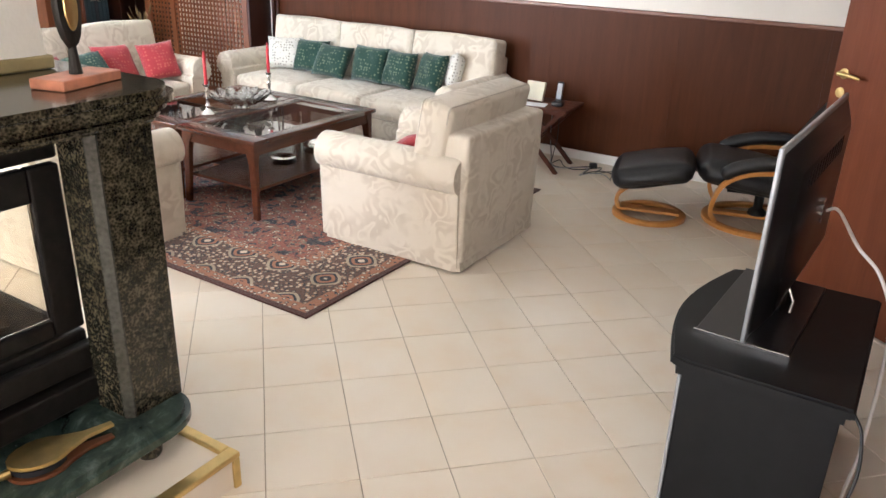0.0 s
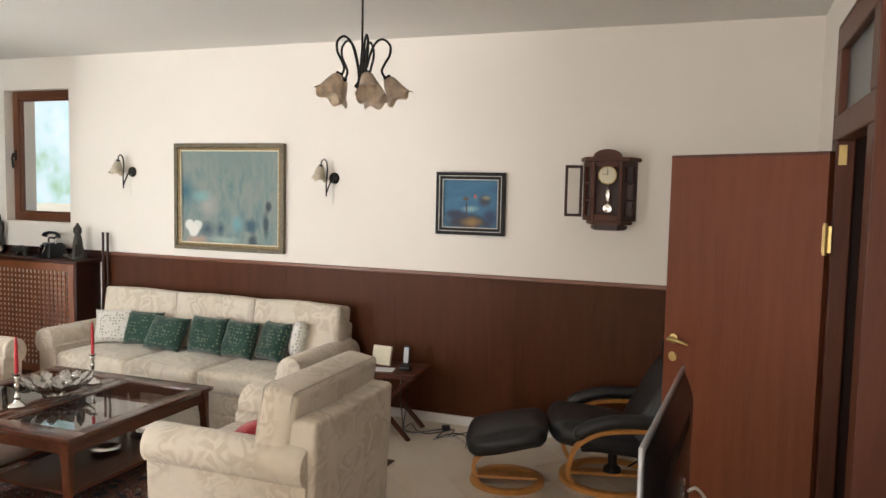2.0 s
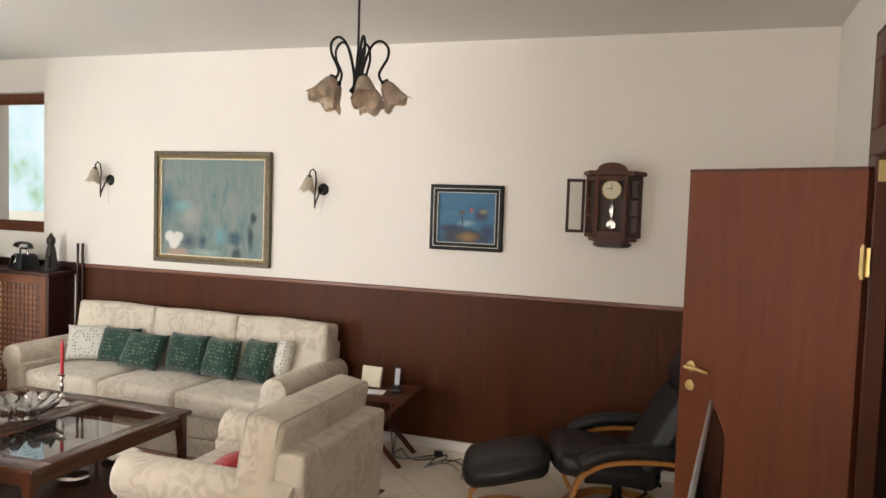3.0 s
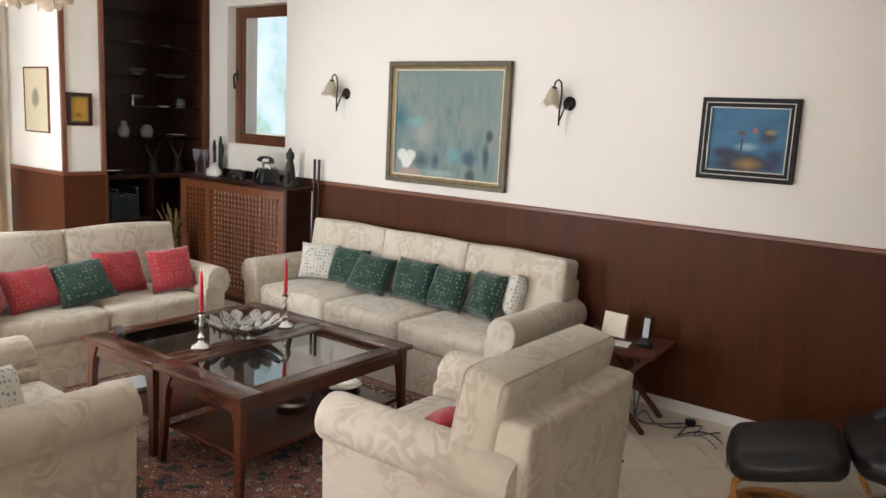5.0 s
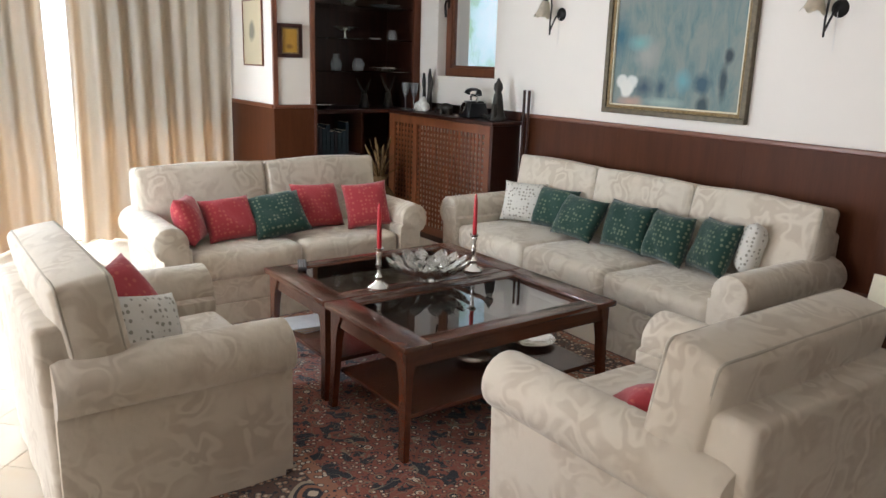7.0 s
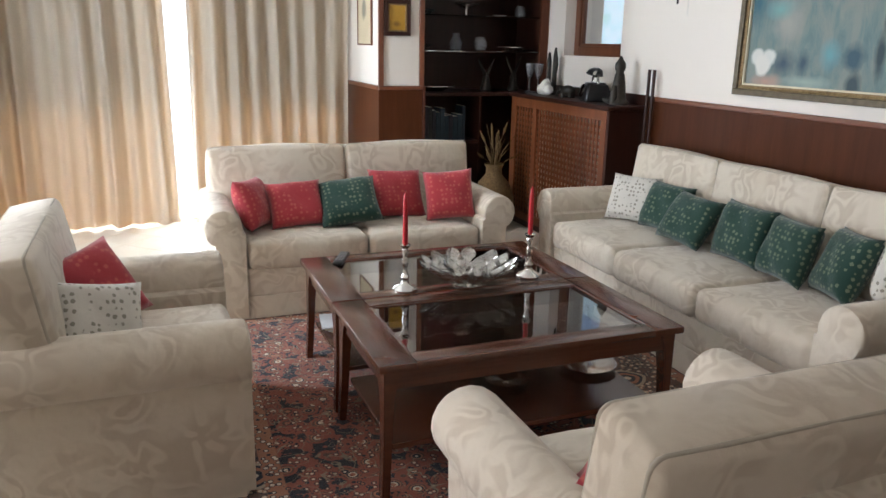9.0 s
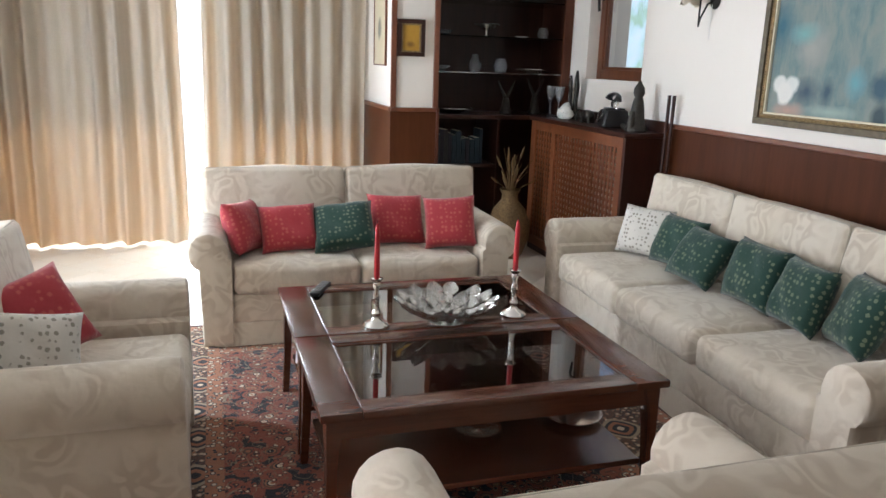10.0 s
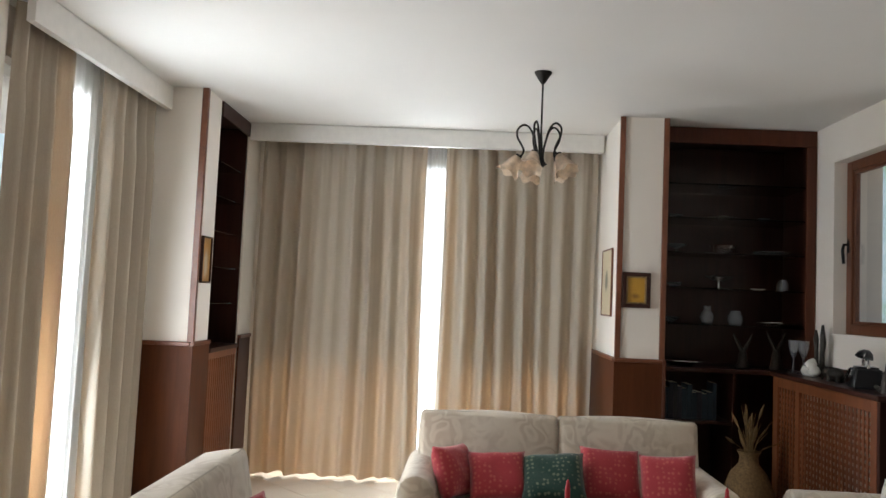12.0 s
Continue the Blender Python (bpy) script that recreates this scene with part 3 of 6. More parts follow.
def curtain(axis, a0, a1, face, z0, z1, label, mat, seed=1, pitch=0.165, amp=0.055, flare=0.0, group=""):
    """A hanging drape in deep uneven folds, gathered at the top."""
    rng = random.Random(seed)
    n = int((a1 - a0) / pitch * 14)
    rows = 16
    phase, ph = [], 0.0
    for i in range(n + 1):
        phase.append(ph)
        ph += 2 * math.pi / 14 * rng.uniform(0.5, 1.5)
    depth = [rng.uniform(0.45, 1.35) for _ in range(n // 14 + 3)]
    bm = bmesh.new()
    vs = []
    for r in range(rows + 1):
        t = r / rows
        z = z0 + (z1 - z0) * t
        row = []
        for i in range(n + 1):
            u = i / n
            k = int(phase[i] / (2 * math.pi))
            d = depth[min(k, len(depth) - 1)]
            wob = 0.25 * math.sin(0.6 * phase[i] + 2.0 * (1 - t) + seed)
            gather = 0.55 + 0.45 * (1 - t) ** 0.5 if t > 0.86 else 1.0
            f = amp * d * gather * math.sin(phase[i] + 0.5 * wob * (1 - t)) + 0.012 * math.sin(phase[i] * 3.0 + seed) * t ** 8
            s = a0 + (a1 - a0) * u + 0.02 * math.sin(3 * t + 5 * u + seed) * (1 - t) + flare * (1 - t) * (u - 0.5)
            hem = 0.012 * math.sin(phase[i] * 0.5 + seed) * (1 - t) ** 6
            row.append(bm.verts.new((s, face + f, z + hem) if axis == "x" else (face + f, s, z + hem)))
        vs.append(row)
    for a, c in zip(vs, vs[1:]):
        for i in range(n):
            bm.faces.new((a[i], a[i + 1], c[i + 1], c[i]))
    return tagged(part("curtain", bm, mat, smooth=180), label, "curtain", group)


WEST = "drapes of the west window"
curtain("y", 1.08, 2.52, -7.27, 0.03, CZ - 0.05, "floor-length beige drape in deep folds, sunlit at the hem", CURTAIN, 3, group=WEST)
curtain("y", 2.685, 4.01, -7.27, 0.03, CZ - 0.05, "floor-length beige drape behind the two-seat sofa", CURTAIN, 5, group=WEST)
SOUTH = "drapes of the south window"
curtain("x", -5.98, -5.27, 0.62, 0.03, CZ - 0.05, "floor-length beige drape gathered beside the pier", CURTAIN, 7, 0.14, 0.045, group=SOUTH)
curtain("x", -4.83, -4.28, 0.62, 0.03, CZ - 0.05, "floor-length beige drape at the window's end", CURTAIN, 9, 0.14, 0.045, group=SOUTH)
curtain("y", 2.38, 2.84, -7.40, 0.03, CZ - 0.05, "white sheer net curtain in the gap of the drapes", SHEER, 11, 0.10, 0.018)
curtain("x", -5.42, -4.66, 0.535, 0.03, CZ - 0.05, "white sheer net curtain behind the drapes", SHEER, 13, 0.10, 0.02)

# ---- outside ----
tagged(part("ground", boxbm(-60, 60, -60, 60, -0.40, -0.30), CORAL), "pale paved ground outside the windows", "ground", kind="structure")
# unseen slab, added so that the sun reaches only the lower drapes
tagged(part("eaves", boxbm(-9.3, -7.75, 0.0, 6.0, 3.05, 3.25), WHITEPAINT), "unseen overhang added outside the west window to shade the upper drapes", "roof", kind="structure")


# ---- upholstery ----
def rolled_arm(depth, side, w=0.17, r=0.105, top=0.64):
    """A rolled sofa arm in cross-section, run from back to front; side -1 or 1."""
    prof = [(0.0, 0.03), (w - 0.032, 0.03), (w - 0.022, 0.30), (w - 0.018, top - 2 * r + 0.02)]
    cx, cz = w - r + 0.035, top - r
    prof += [(cx + r * math.cos(radians(a)), cz + r * math.sin(radians(a))) for a in range(-45, 196, 20)]
    prof += [(0.0, cz - 0.04)]
    bm = bmesh.new()
    steps = [0.0, 0.03, depth * 0.3, depth * 0.6, depth - 0.035, depth - 0.01, depth]
    shr = [0.94, 1, 1, 1, 1, 0.985, 0.91]
    mx, mz = w / 2, 0.42
    rings = []
    for y, s in zip(steps, shr):
        rings.append([bm.verts.new((side * (mx + (x - mx) * s), y, mz + (z - mz) * s if z > 0.1 else z)) for x, z in prof])
    k = len(prof)
    for a, c in zip(rings, rings[1:]):
        for i in range(k):
            bm.faces.new((a[i], a[(i + 1) % k], c[(i + 1) % k], c[i]))
    bm.faces.new(rings[0])
    bm.faces.new(rings[-1][::-1])
    bmesh.ops.recalc_face_normals(bm, faces=bm.faces)
    return bm


def sofa(name, label, category, m, width, seats, depth=0.92, top=0.88, group="", arm_w=0.19, back_in=0.09, back_y=0.0):
    """Slipcovered seat: local x is its width, y runs from the back (0) to the front, z up."""
    e = thing(name, label, category, m, group)
    hw = width / 2
    inner = hw - arm_w
    b = boxbm(-inner - 0.01, inner + 0.01, 0.10, depth - 0.05, 0.13, 0.30, bevel=0.02, seg=3)
    part("base", b, FABRIC, e, smooth=40)
    sk = bmesh.new()
    n = 40
    out = [(-hw + 0.05, 0.045), (hw - 0.05, 0.045), (hw - 0.05, depth - 0.055), (-hw + 0.05, depth - 0.055)]
    loop = []
    for i in range(4):
        p, q = Vector(out[i]), Vector(out[(i + 1) % 4])
        loop += [p.lerp(q, t / n) for t in range(n)]
    rows = []
    for z, o in ((0.012, 0.022), (0.07, 0.014), (0.135, 0.004), (0.145, -0.02)):
        r = []
        for i, p in enumerate(loop):
            d = Vector((p.x / hw, (p.y - depth / 2) / (depth / 2)))
            d = Vector((math.copysign(1, d.x) if abs(d.x) > abs(d.y) else 0, math.copysign(1, d.y) if abs(d.y) >= abs(d.x) else 0))
            w = 0.003 * math.sin(i * 0.55) * (0.14 - z) / 0.13
            r.append(sk.verts.new((p.x + d.x * (o + w), p.y + d.y * (o + w), z)))
        rows.append(r)
    k = len(loop)
    for a, c in zip(rows, rows[1:]):
        for i in range(k):
            sk.faces.new((a[i], a[(i + 1) % k], c[(i + 1) % k], c[i]))
    sk.faces.new(rows[-1])
    part("skirt", sk, FABRIC, e, "hanging valance of the slipcover", smooth=50)
    for side in (-1, 1):
        bm = rolled_arm(depth - 0.06, side, arm_w)
        for v in bm.verts:
            v.co += Vector((side * (hw - arm_w), 0.04, 0))
        part("arm", bm, FABRIC, e, smooth=45)
    lean = Matrix.Rotation(radians(9), 4, "X")
    bk = softbox(-hw + back_in + 0.02, hw - back_in - 0.02, 0, 0.15, 0.05, top - 0.145, 0.022, 0.006, Matrix.Translation((0, 0.025, 0)) @ Matrix.Rotation(radians(2), 4, "X"))
    part("back_frame", bk, FABRIC, e, smooth=60)
    sw = 2 * inner / seats
    for i in range(seats):
        x0 = -inner + i * sw
        part("seat_cushion", softbox(x0 + 0.006, x0 + sw - 0.006, 0.24, depth - 0.025, 0.29, 0.455, 0.04, 0.018), FABRIC, e, smooth=70)
        x0, w2 = -hw + back_in + i * 2 * (hw - back_in) / seats, 2 * (hw - back_in) / seats
        part("back_cushion", softbox(x0 + 0.006, x0 + w2 - 0.006, 0, 0.20, 0.0, top - 0.44, 0.03, 0.016, Matrix.Translation((0, 0.12 + back_y, 0.43)) @ lean), FABRIC, e, smooth=70)
        # welts round the faces of the back cushion
        for yw in (0.022, 0.178):
            loop = []
            for cx2, cz2, a0 in ((x0 + w2 - 0.034, top - 0.468, 0), (x0 + 0.034, top - 0.468, 90), (x0 + 0.034, 0.03, 180), (x0 + w2 - 0.034, 0.03, 270)):
                loop += [Vector((cx2 + 0.026 * math.cos(radians(a0 + q)), yw, cz2 + 0.026 * math.sin(radians(a0 + q)))) for q in (0, 30, 60, 90)]
            M = Matrix.Translation((0, 0.12 + back_y, 0.43)) @ lean
            part("piping", tubebm([M @ p for p in loop], 0.0058, 6, True), PIPING, e, "corded edge seam", smooth=180)
    return e


sofa("three_seat_sofa", "cream damask three-seat sofa with rolled arms against the wainscot", "sofa", pose(-3.68, 5.572, 0, 0, 0, 178.6), 2.505, 3, depth=0.945, top=0.90, back_in=0.045)
sofa("two_seat_sofa", "cream damask two-seat sofa with rolled arms before the curtains", "sofa", pose(-5.61, 3.495, 0, 0, 0, -90.5), 1.77, 2, depth=0.88, top=0.885, back_in=0.045)
CH = "armchairs round the table"
sofa("armchair", "cream damask armchair with rolled arms, its back to the door", "armchair", pose(-1.405, 3.50, 0, 0, 0, 90.2), 0.965, 1, depth=0.98, top=0.895, back_in=0.028, back_y=0.045, group=CH, arm_w=0.2)
sofa("armchair", "cream damask armchair with rolled arms, on the rug's edge", "armchair", pose(-3.495, 1.74, 0, 0, 0, 0), 1.04, 1, depth=0.87, top=0.89, back_in=0.04, group=CH, arm_w=0.2)


def cushion(label, mat, place, w, h, tilt, turn, roll=0, t=0.14, seed=0, group="scatter cushions"):
    """tilt: degrees it leans back; turn: the way its face looks (0: towards -y)."""
    m = pose(*place, 0, 0, turn) @ pose(0, 0, 0, -tilt, roll, 0)
    ob = part("scatter_cushion", pillowbm(w, h, t, seed), mat, smooth=180)
    ob.matrix_world = m
    return tagged(ob, label, "cushion", group)


GRN, RED, WHT = "dark green scatter cushion with small pale flowers", "red scatter cushion with woven pattern", "white scatter cushion with small grey flowers"
for i, (x, y, z, mat, lab, tl, tn, rl, w, h) in enumerate([
        (-4.565, 5.101, 0.471, WHITECLOTH, WHT, 20.9, 28.2, 0.0, 0.330, 0.296), (-4.298, 5.129, 0.473, GREENCLOTH, GRN, 23.8, 5.9, -0.5, 0.346, 0.296),
        (-4.004, 5.034, 0.476, GREENCLOTH, GRN, 33.0, -0.5, 1.3, 0.368, 0.303), (-3.603, 5.084, 0.472, GREENCLOTH, GRN, 18.8, -2.8, 0.0, 0.370, 0.308),
        (-3.284, 5.064, 0.472, GREENCLOTH, GRN, 19.3, -8.5, 0.0, 0.328, 0.303), (-2.994, 5.069, 0.479, GREENCLOTH, GRN, 24.6, -20.5, -2.5, 0.322, 0.318),
        (-2.842, 5.235, 0.496, WHITECLOTH, WHT, 10.4, -63.7, -8.9, 0.342, 0.290)]):
    cushion(lab + " on the long sofa", mat, (x, y, z), w, h, tl, tn, rl, seed=i)
for i, (x, y, z, mat, lab, tl, tn, rl, w, h) in enumerate([
        (-5.025, 2.918, 0.470, REDCLOTH, RED, 21.3, 152.0, 5.0, 0.360, 0.300), (-4.975, 3.129, 0.474, REDCLOTH, RED, 34.0, 94.1, -1.9, 0.335, 0.292),
        (-4.895, 3.426, 0.490, GREENCLOTH, GRN, 48.0, 83.3, -7.0, 0.366, 0.332), (-5.065, 3.772, 0.471, REDCLOTH, RED, 32.0, 93.4, 3.0, 0.352, 0.325),
        (-4.910, 4.051, 0.474, REDCLOTH, RED, 22.7, 73.5, -5.0, 0.312, 0.315)]):
    cushion(lab + " on the two-seat sofa", mat, (x, y, z), w, h, tl, tn, rl, seed=20 + i)
cushion("red scatter cushion in the armchair by the door", REDCLOTH, (-1.977, 3.408, 0.500), 0.355, 0.31, 64.6, -122.5, 2, 0.13, 31)
cushion("red scatter cushion in the armchair on the rug's edge", REDCLOTH, (-3.42, 2.179, 0.525), 0.335, 0.315, 34, 130, -12, 0.13, 32)
cushion("white scatter cushion with grey flowers leaning in the armchair", WHITECLOTH, (-3.191, 2.132, 0.500), 0.315, 0.265, 28, 112.5, 12, 0.12, 33)

# ---- rug ----
RX0, RX1, RY0, RY1 = -5.15, -1.725, 2.23, 4.68
rug = part("persian_rug", boxbm(-(RX1 - RX0) / 2, (RX1 - RX0) / 2, -(RY1 - RY0) / 2, (RY1 - RY0) / 2, 0, 0.009, bevel=0.003), rug_mat((RX1 - RX0) / 2, (RY1 - RY0) / 2))
rug.matrix_world = pose((RX0 + RX1) / 2, (RY0 + RY1) / 2, 0.001, 0, 0, -0.9)
tagged(rug, "worn red and brown Persian rug with patterned border", "rug")


# ---- coffee tables ----
def coffee_table(m, label):
    """Half of the square pair: frame top with bevelled glass, four tapered legs, low shelf."""
    e = thing("coffee_table", label, "coffee table", m, "pair of coffee tables")
    L, W, H = 0.60, 0.34, 0.50
    for a in ((-W, W, -L, -L + 0.13), (-W, W, L - 0.13, L), (-W, -W + 0.09, -L + 0.13, L - 0.13), (W - 0.09, W, -L + 0.13, L - 0.13)):
        part("top_rail", boxbm(*a, H - 0.028, H, bevel=0.006), TABLEWOOD, e, smooth=40)
    bead = bmesh.new()
    ix, iy = W - 0.09, L - 0.13
    for a in ((-ix, ix, -iy, -iy + 0.012), (-ix, ix, iy - 0.012, iy), (-ix, -ix + 0.012, -iy + 0.012, iy - 0.012), (ix - 0.012, ix, -iy + 0.012, iy - 0.012)):
        box(bead, *a, H - 0.024, H - 0.004, bevel=0.003)
    part("glazing_bead", bead, TABLEWOOD, e)
    part("glass_top", boxbm(-ix + 0.012, ix - 0.012, -iy + 0.012, iy - 0.012, H - 0.016, H - 0.008), SMOKED, e, "smoked glass top")
    for a in ((-W + 0.03, W - 0.03, -L + 0.03, -L + 0.05), (-W + 0.03, W - 0.03, L - 0.05, L - 0.03), (-W + 0.03, -W + 0.05, -L + 0.05, L - 0.05), (W - 0.05, W - 0.03, -L + 0.05, L - 0.05)):
        part("apron", boxbm(*a, H - 0.10, H - 0.029, bevel=0.003), TABLEWOOD, e)
    for sx in (-1, 1):
        for sy in (-1, 1):
            leg, rings = bmesh.new(), []
            for z, w in ((0.0, 0.046), (0.20, 0.050), (0.31, 0.055), (0.37, 0.063), (0.41, 0.076), (0.44, 0.094), (H - 0.03, 0.10)):
                o = 0.010 * max(0.0, 1 - z / 0.30) ** 2
                xo, yo = W - 0.022 + o, L - 0.022 + o
                rings.append([leg.verts.new((sx * x, sy * y, z)) for x, y in ((xo - w, yo - w * 0.62), (xo, yo - w * 0.62), (xo, yo), (xo - w, yo))])
            for a, c in zip(rings, rings[1:]):
                for q in range(4):
                    leg.faces.new((a[q], a[(q + 1) % 4], c[(q + 1) % 4], c[q]))
            leg.faces.new(rings[0])
            leg.faces.new(rings[-1])
            bmesh.ops.recalc_face_normals(leg, faces=leg.faces)
            bmesh.ops.bevel(leg, geom=[d for d in leg.edges if abs(d.verts[0].co.z - d.verts[1].co.z) > 0.02], offset=0.004, segments=2, affect="EDGES")
            part("leg", leg, TABLEWOOD, e, smooth=30)
    part("shelf", boxbm(-W + 0.05, W - 0.05, -L + 0.06, L - 0.06, 0.165, 0.185, bevel=0.004), TABLEWOOD, e)
    return e


coffee_table(pose(-3.154, 3.573, 0.010), "dark cherry coffee table with smoked glass top and low shelf")
coffee_table(pose(-3.838, 3.573, 0.010), "dark cherry coffee table, twin of its neighbour, on the rug")

# ---- door in the east wall ----
e = thing("door_1", "deep mahogany door frame with glazed transom", "door frame", kind="structure")
fx0, fx1 = 0.735, 0.805
for nm, a in (("jamb", (fx0, fx1, 3.46, 3.60, 0, 2.08)), ("jamb", (fx0, fx1, 2.60, 2.72, 0, 2.08)), ("transom_bar", (fx0, fx1, 2.60, 3.60, 2.08, 2.18)),
              ("head", (fx0, fx1, 2.60, 3.60, 2.44, 2.54)), ("transom_post", (fx0, fx1, 3.48, 3.60, 2.18, 2.44)), ("transom_post", (fx0, fx1, 2.60, 2.72, 2.18, 2.44))):
    part(nm, boxbm(*a, bevel=0.006), FRAMEWOOD, e)
for a in ((fx0, EX - 0.001, 3.601, 3.616, 0, 2.555), (fx0, EX - 0.001, 2.584, 2.599, 0, 2.555), (fx0, EX - 0.001, 2.60, 3.60, 2.541, 2.555)):
    part("casing", boxbm(*a, bevel=0.003), FRAMEWOOD, e)
part("strike_plate", boxbm(0.745, 0.775, 3.4575, 3.4595, 1.98, 2.06, bevel=0.0008, seg=1), BRASS, e, "brass keeper plate")
# added strips cover the pale reveals; their dark colour imitates the opening's shade
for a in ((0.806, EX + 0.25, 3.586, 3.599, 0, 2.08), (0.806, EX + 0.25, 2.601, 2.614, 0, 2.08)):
    part("jamb_lining", boxbm(*a), DARKWOOD, e, "strip added over the pale reveal, coloured dark for shade")
part("transom_glass", boxbm(0.765, 0.775, 2.72, 3.48, 2.18, 2.44), FROSTED, e, "frosted transom pane")
leaf = thing("door_leaf", "plain mahogany veneered door standing open with brass handle", "door", Matrix.Translation((0.725, 3.475, 0)) @ Matrix.Rotation(math.atan2(3.93 - 3.475, 0.085 - 0.725), 4, "Z"))
DW = 0.79
part("leaf", boxbm(0, DW, -0.02, 0.02, 0.008, 2.03, bevel=0.003), DOORWOOD, leaf)
part("edge_strip", boxbm(0.0, DW, -0.021, 0.021, 2.022, 2.036, bevel=0.002), FRAMEWOOD, leaf)
for sgn in (1, -1):
    h = lathebm([(0.024, 0), (0.024, 0.006), (0.012, 0.010), (0.009, 0.045)], 16, Matrix.Translation((DW - 0.06, sgn * 0.02, 1.145)) @ Matrix.Rotation(radians(-90 * sgn), 4, "X"))
    tube(h, [(DW - 0.06, sgn * 0.062, 1.145), (DW - 0.10, sgn * 0.066, 1.147), (DW - 0.15, sgn * 0.064, 1.143), (DW - 0.175, sgn * 0.058, 1.137)], [0.010, 0.010, 0.008, 0.006], 10)
    part("handle", h, BRASS, leaf, "brass lever handle", smooth=60)
    k = lathebm([(0.024, 0), (0.024, 0.006), (0.008, 0.008)], 16, Matrix.Translation((DW - 0.06, sgn * 0.02, 1.057)) @ Matrix.Rotation(radians(-90 * sgn), 4, "X"))
    part("escutcheon", k, BRASS, leaf, "brass key escutcheon", smooth=60)
for z in (0.22, 1.68):
    h = boxbm(-0.028, 0.012, 0.0205, 0.024, z - 0.055, z + 0.055, bevel=0.001, seg=1)
    tube(h, [(-0.004, 0.028, z - 0.065), (-0.004, 0.028, z + 0.065)], 0.009, 10)
    part("hinge", h, BRASS, leaf, "brass hinge")

# ---- cabinets and niches in the corner ----
TOPZ = 1.13
e = thing("radiator_cabinet", "dark wooden radiator cabinet with lattice front under the window", "cabinet")
cx0, cx1, cy = -6.72, -5.19, 5.33
part("side_panel", boxbm(cx1 - 0.03, cx1, cy - 0.01, NY - 0.002, 0.0, TOPZ - 0.035, bevel=0.002), DARKWOOD, e)
part("back_panel", boxbm(cx0, cx1 - 0.031, NY - 0.02, NY - 0.004, 0.06, TOPZ - 0.036), DARKWOOD, e)
part("plinth", boxbm(cx0, cx1 - 0.031, cy + 0.01, cy + 0.03, 0.0, 0.06), DARKWOOD, e)
for a in ((cx0, cx0 + 0.09), (cx0 + 0.40, cx0 + 0.46), (cx1 - 0.10, cx1 - 0.032)):
    part("stile", boxbm(*a, cy - 0.012, cy + 0.008, 0.06, TOPZ - 0.036, bevel=0.002), LATTICE, e)
for a in ((cx0 + 0.09, cx0 + 0.40), (cx0 + 0.46, cx1 - 0.10)):
    part("rail", boxbm(*a, cy - 0.012, cy + 0.008, 1.02, TOPZ - 0.036, bevel=0.002), LATTICE, e)
    part("rail", boxbm(*a, cy - 0.012, cy + 0.008, 0.06, 0.13, bevel=0.002), LATTICE, e)
    k = round((a[1] - a[0]) / 0.048)
    for i in range(1, k):
        x = a[0] + (a[1] - a[0]) * i / k
        part("slat", boxbm(x - 0.011, x + 0.011, cy - 0.006, cy + 0.001, 0.13, 1.02), LATTICE, e)
    for i in range(1, 19):
        z = 0.13 + 0.89 * i / 19
        part("slat", boxbm(a[0], a[1], cy + 0.001, cy + 0.008, z - 0.011, z + 0.011), LATTICE, e)
rd = thing("radiator", "cream panel radiator behind the wooden lattice", "radiator")
for i in range(13):
    x = cx0 + 0.50 + i * 0.069
    part("radiator_fin", boxbm(x, x + 0.066, cy + 0.012, cy + 0.09, 0.061, 1.03, bevel=0.006), WHITEPAINT, rd)
part("radiator_foot", boxbm(cx0 + 0.52, cx0 + 0.60, cy + 0.04, cy + 0.09, 0.0, 0.06), WHITEPAINT, rd)
part("radiator_foot", boxbm(cx0 + 1.25, cx0 + 1.33, cy + 0.04, cy + 0.09, 0.0, 0.06), WHITEPAINT, rd)
tagged(part("cabinet_top", boxbm(cx0, cx1 + 0.03, cy - 0.04, NY - 0.002, TOPZ - 0.034, TOPZ, bevel=0.008), DARKWOOD), "dark polished wooden top of the radiator cabinet", "worktop")
upright("trim_cabinet_splash", -6.70, -5.17, NY - 0.022, NY - 0.002, TOPZ + 0.001, TOPZ + 0.075, DARKWOOD, "dark wooden strip behind the cabinet top", "trim")

NX = -6.68
e = thing("display_niche", "built-in dark wooden display niche with glass shelves", "display cabinet")
part("back_panel", boxbm(-7.245, -7.225, 4.385, NY - 0.005, 0.0, CZ - 0.06), DARKWOOD, e)
part("side_panel", boxbm(-7.224, NX, 4.385, 4.405, 0.0, CZ - 0.06), DARKWOOD, e)
part("side_panel", boxbm(-7.224, NX, NY - 0.025, NY - 0.005, 0.0, CZ - 0.06), DARKWOOD, e)
part("top_panel", boxbm(-7.245, NX, 4.385, NY - 0.005, CZ - 0.058, CZ - 0.004), DARKWOOD, e)
part("header", boxbm(NX + 0.001, NX + 0.03, 4.385, NY - 0.005, CZ - 0.13, CZ - 0.004, bevel=0.003), FRAMEWOOD, e)
part("stile", boxbm(NX + 0.001, NX + 0.03, NY - 0.08, NY - 0.005, TOPZ + 0.001, CZ - 0.131, bevel=0.003), FRAMEWOOD, e)
part("counter", boxbm(-7.224, cx0 - 0.002, 4.406, NY - 0.026, TOPZ - 0.034, TOPZ, bevel=0.004), DARKWOOD, e)
part("lower_shelf", boxbm(-7.224, NX - 0.02, 4.406, 5.0, 0.70, 0.725, bevel=0.003), DARKWOOD, e)
part("divider", boxbm(-7.224, NX - 0.02, 5.001, 5.02, 0.0, TOPZ - 0.036), DARKWOOD, e)
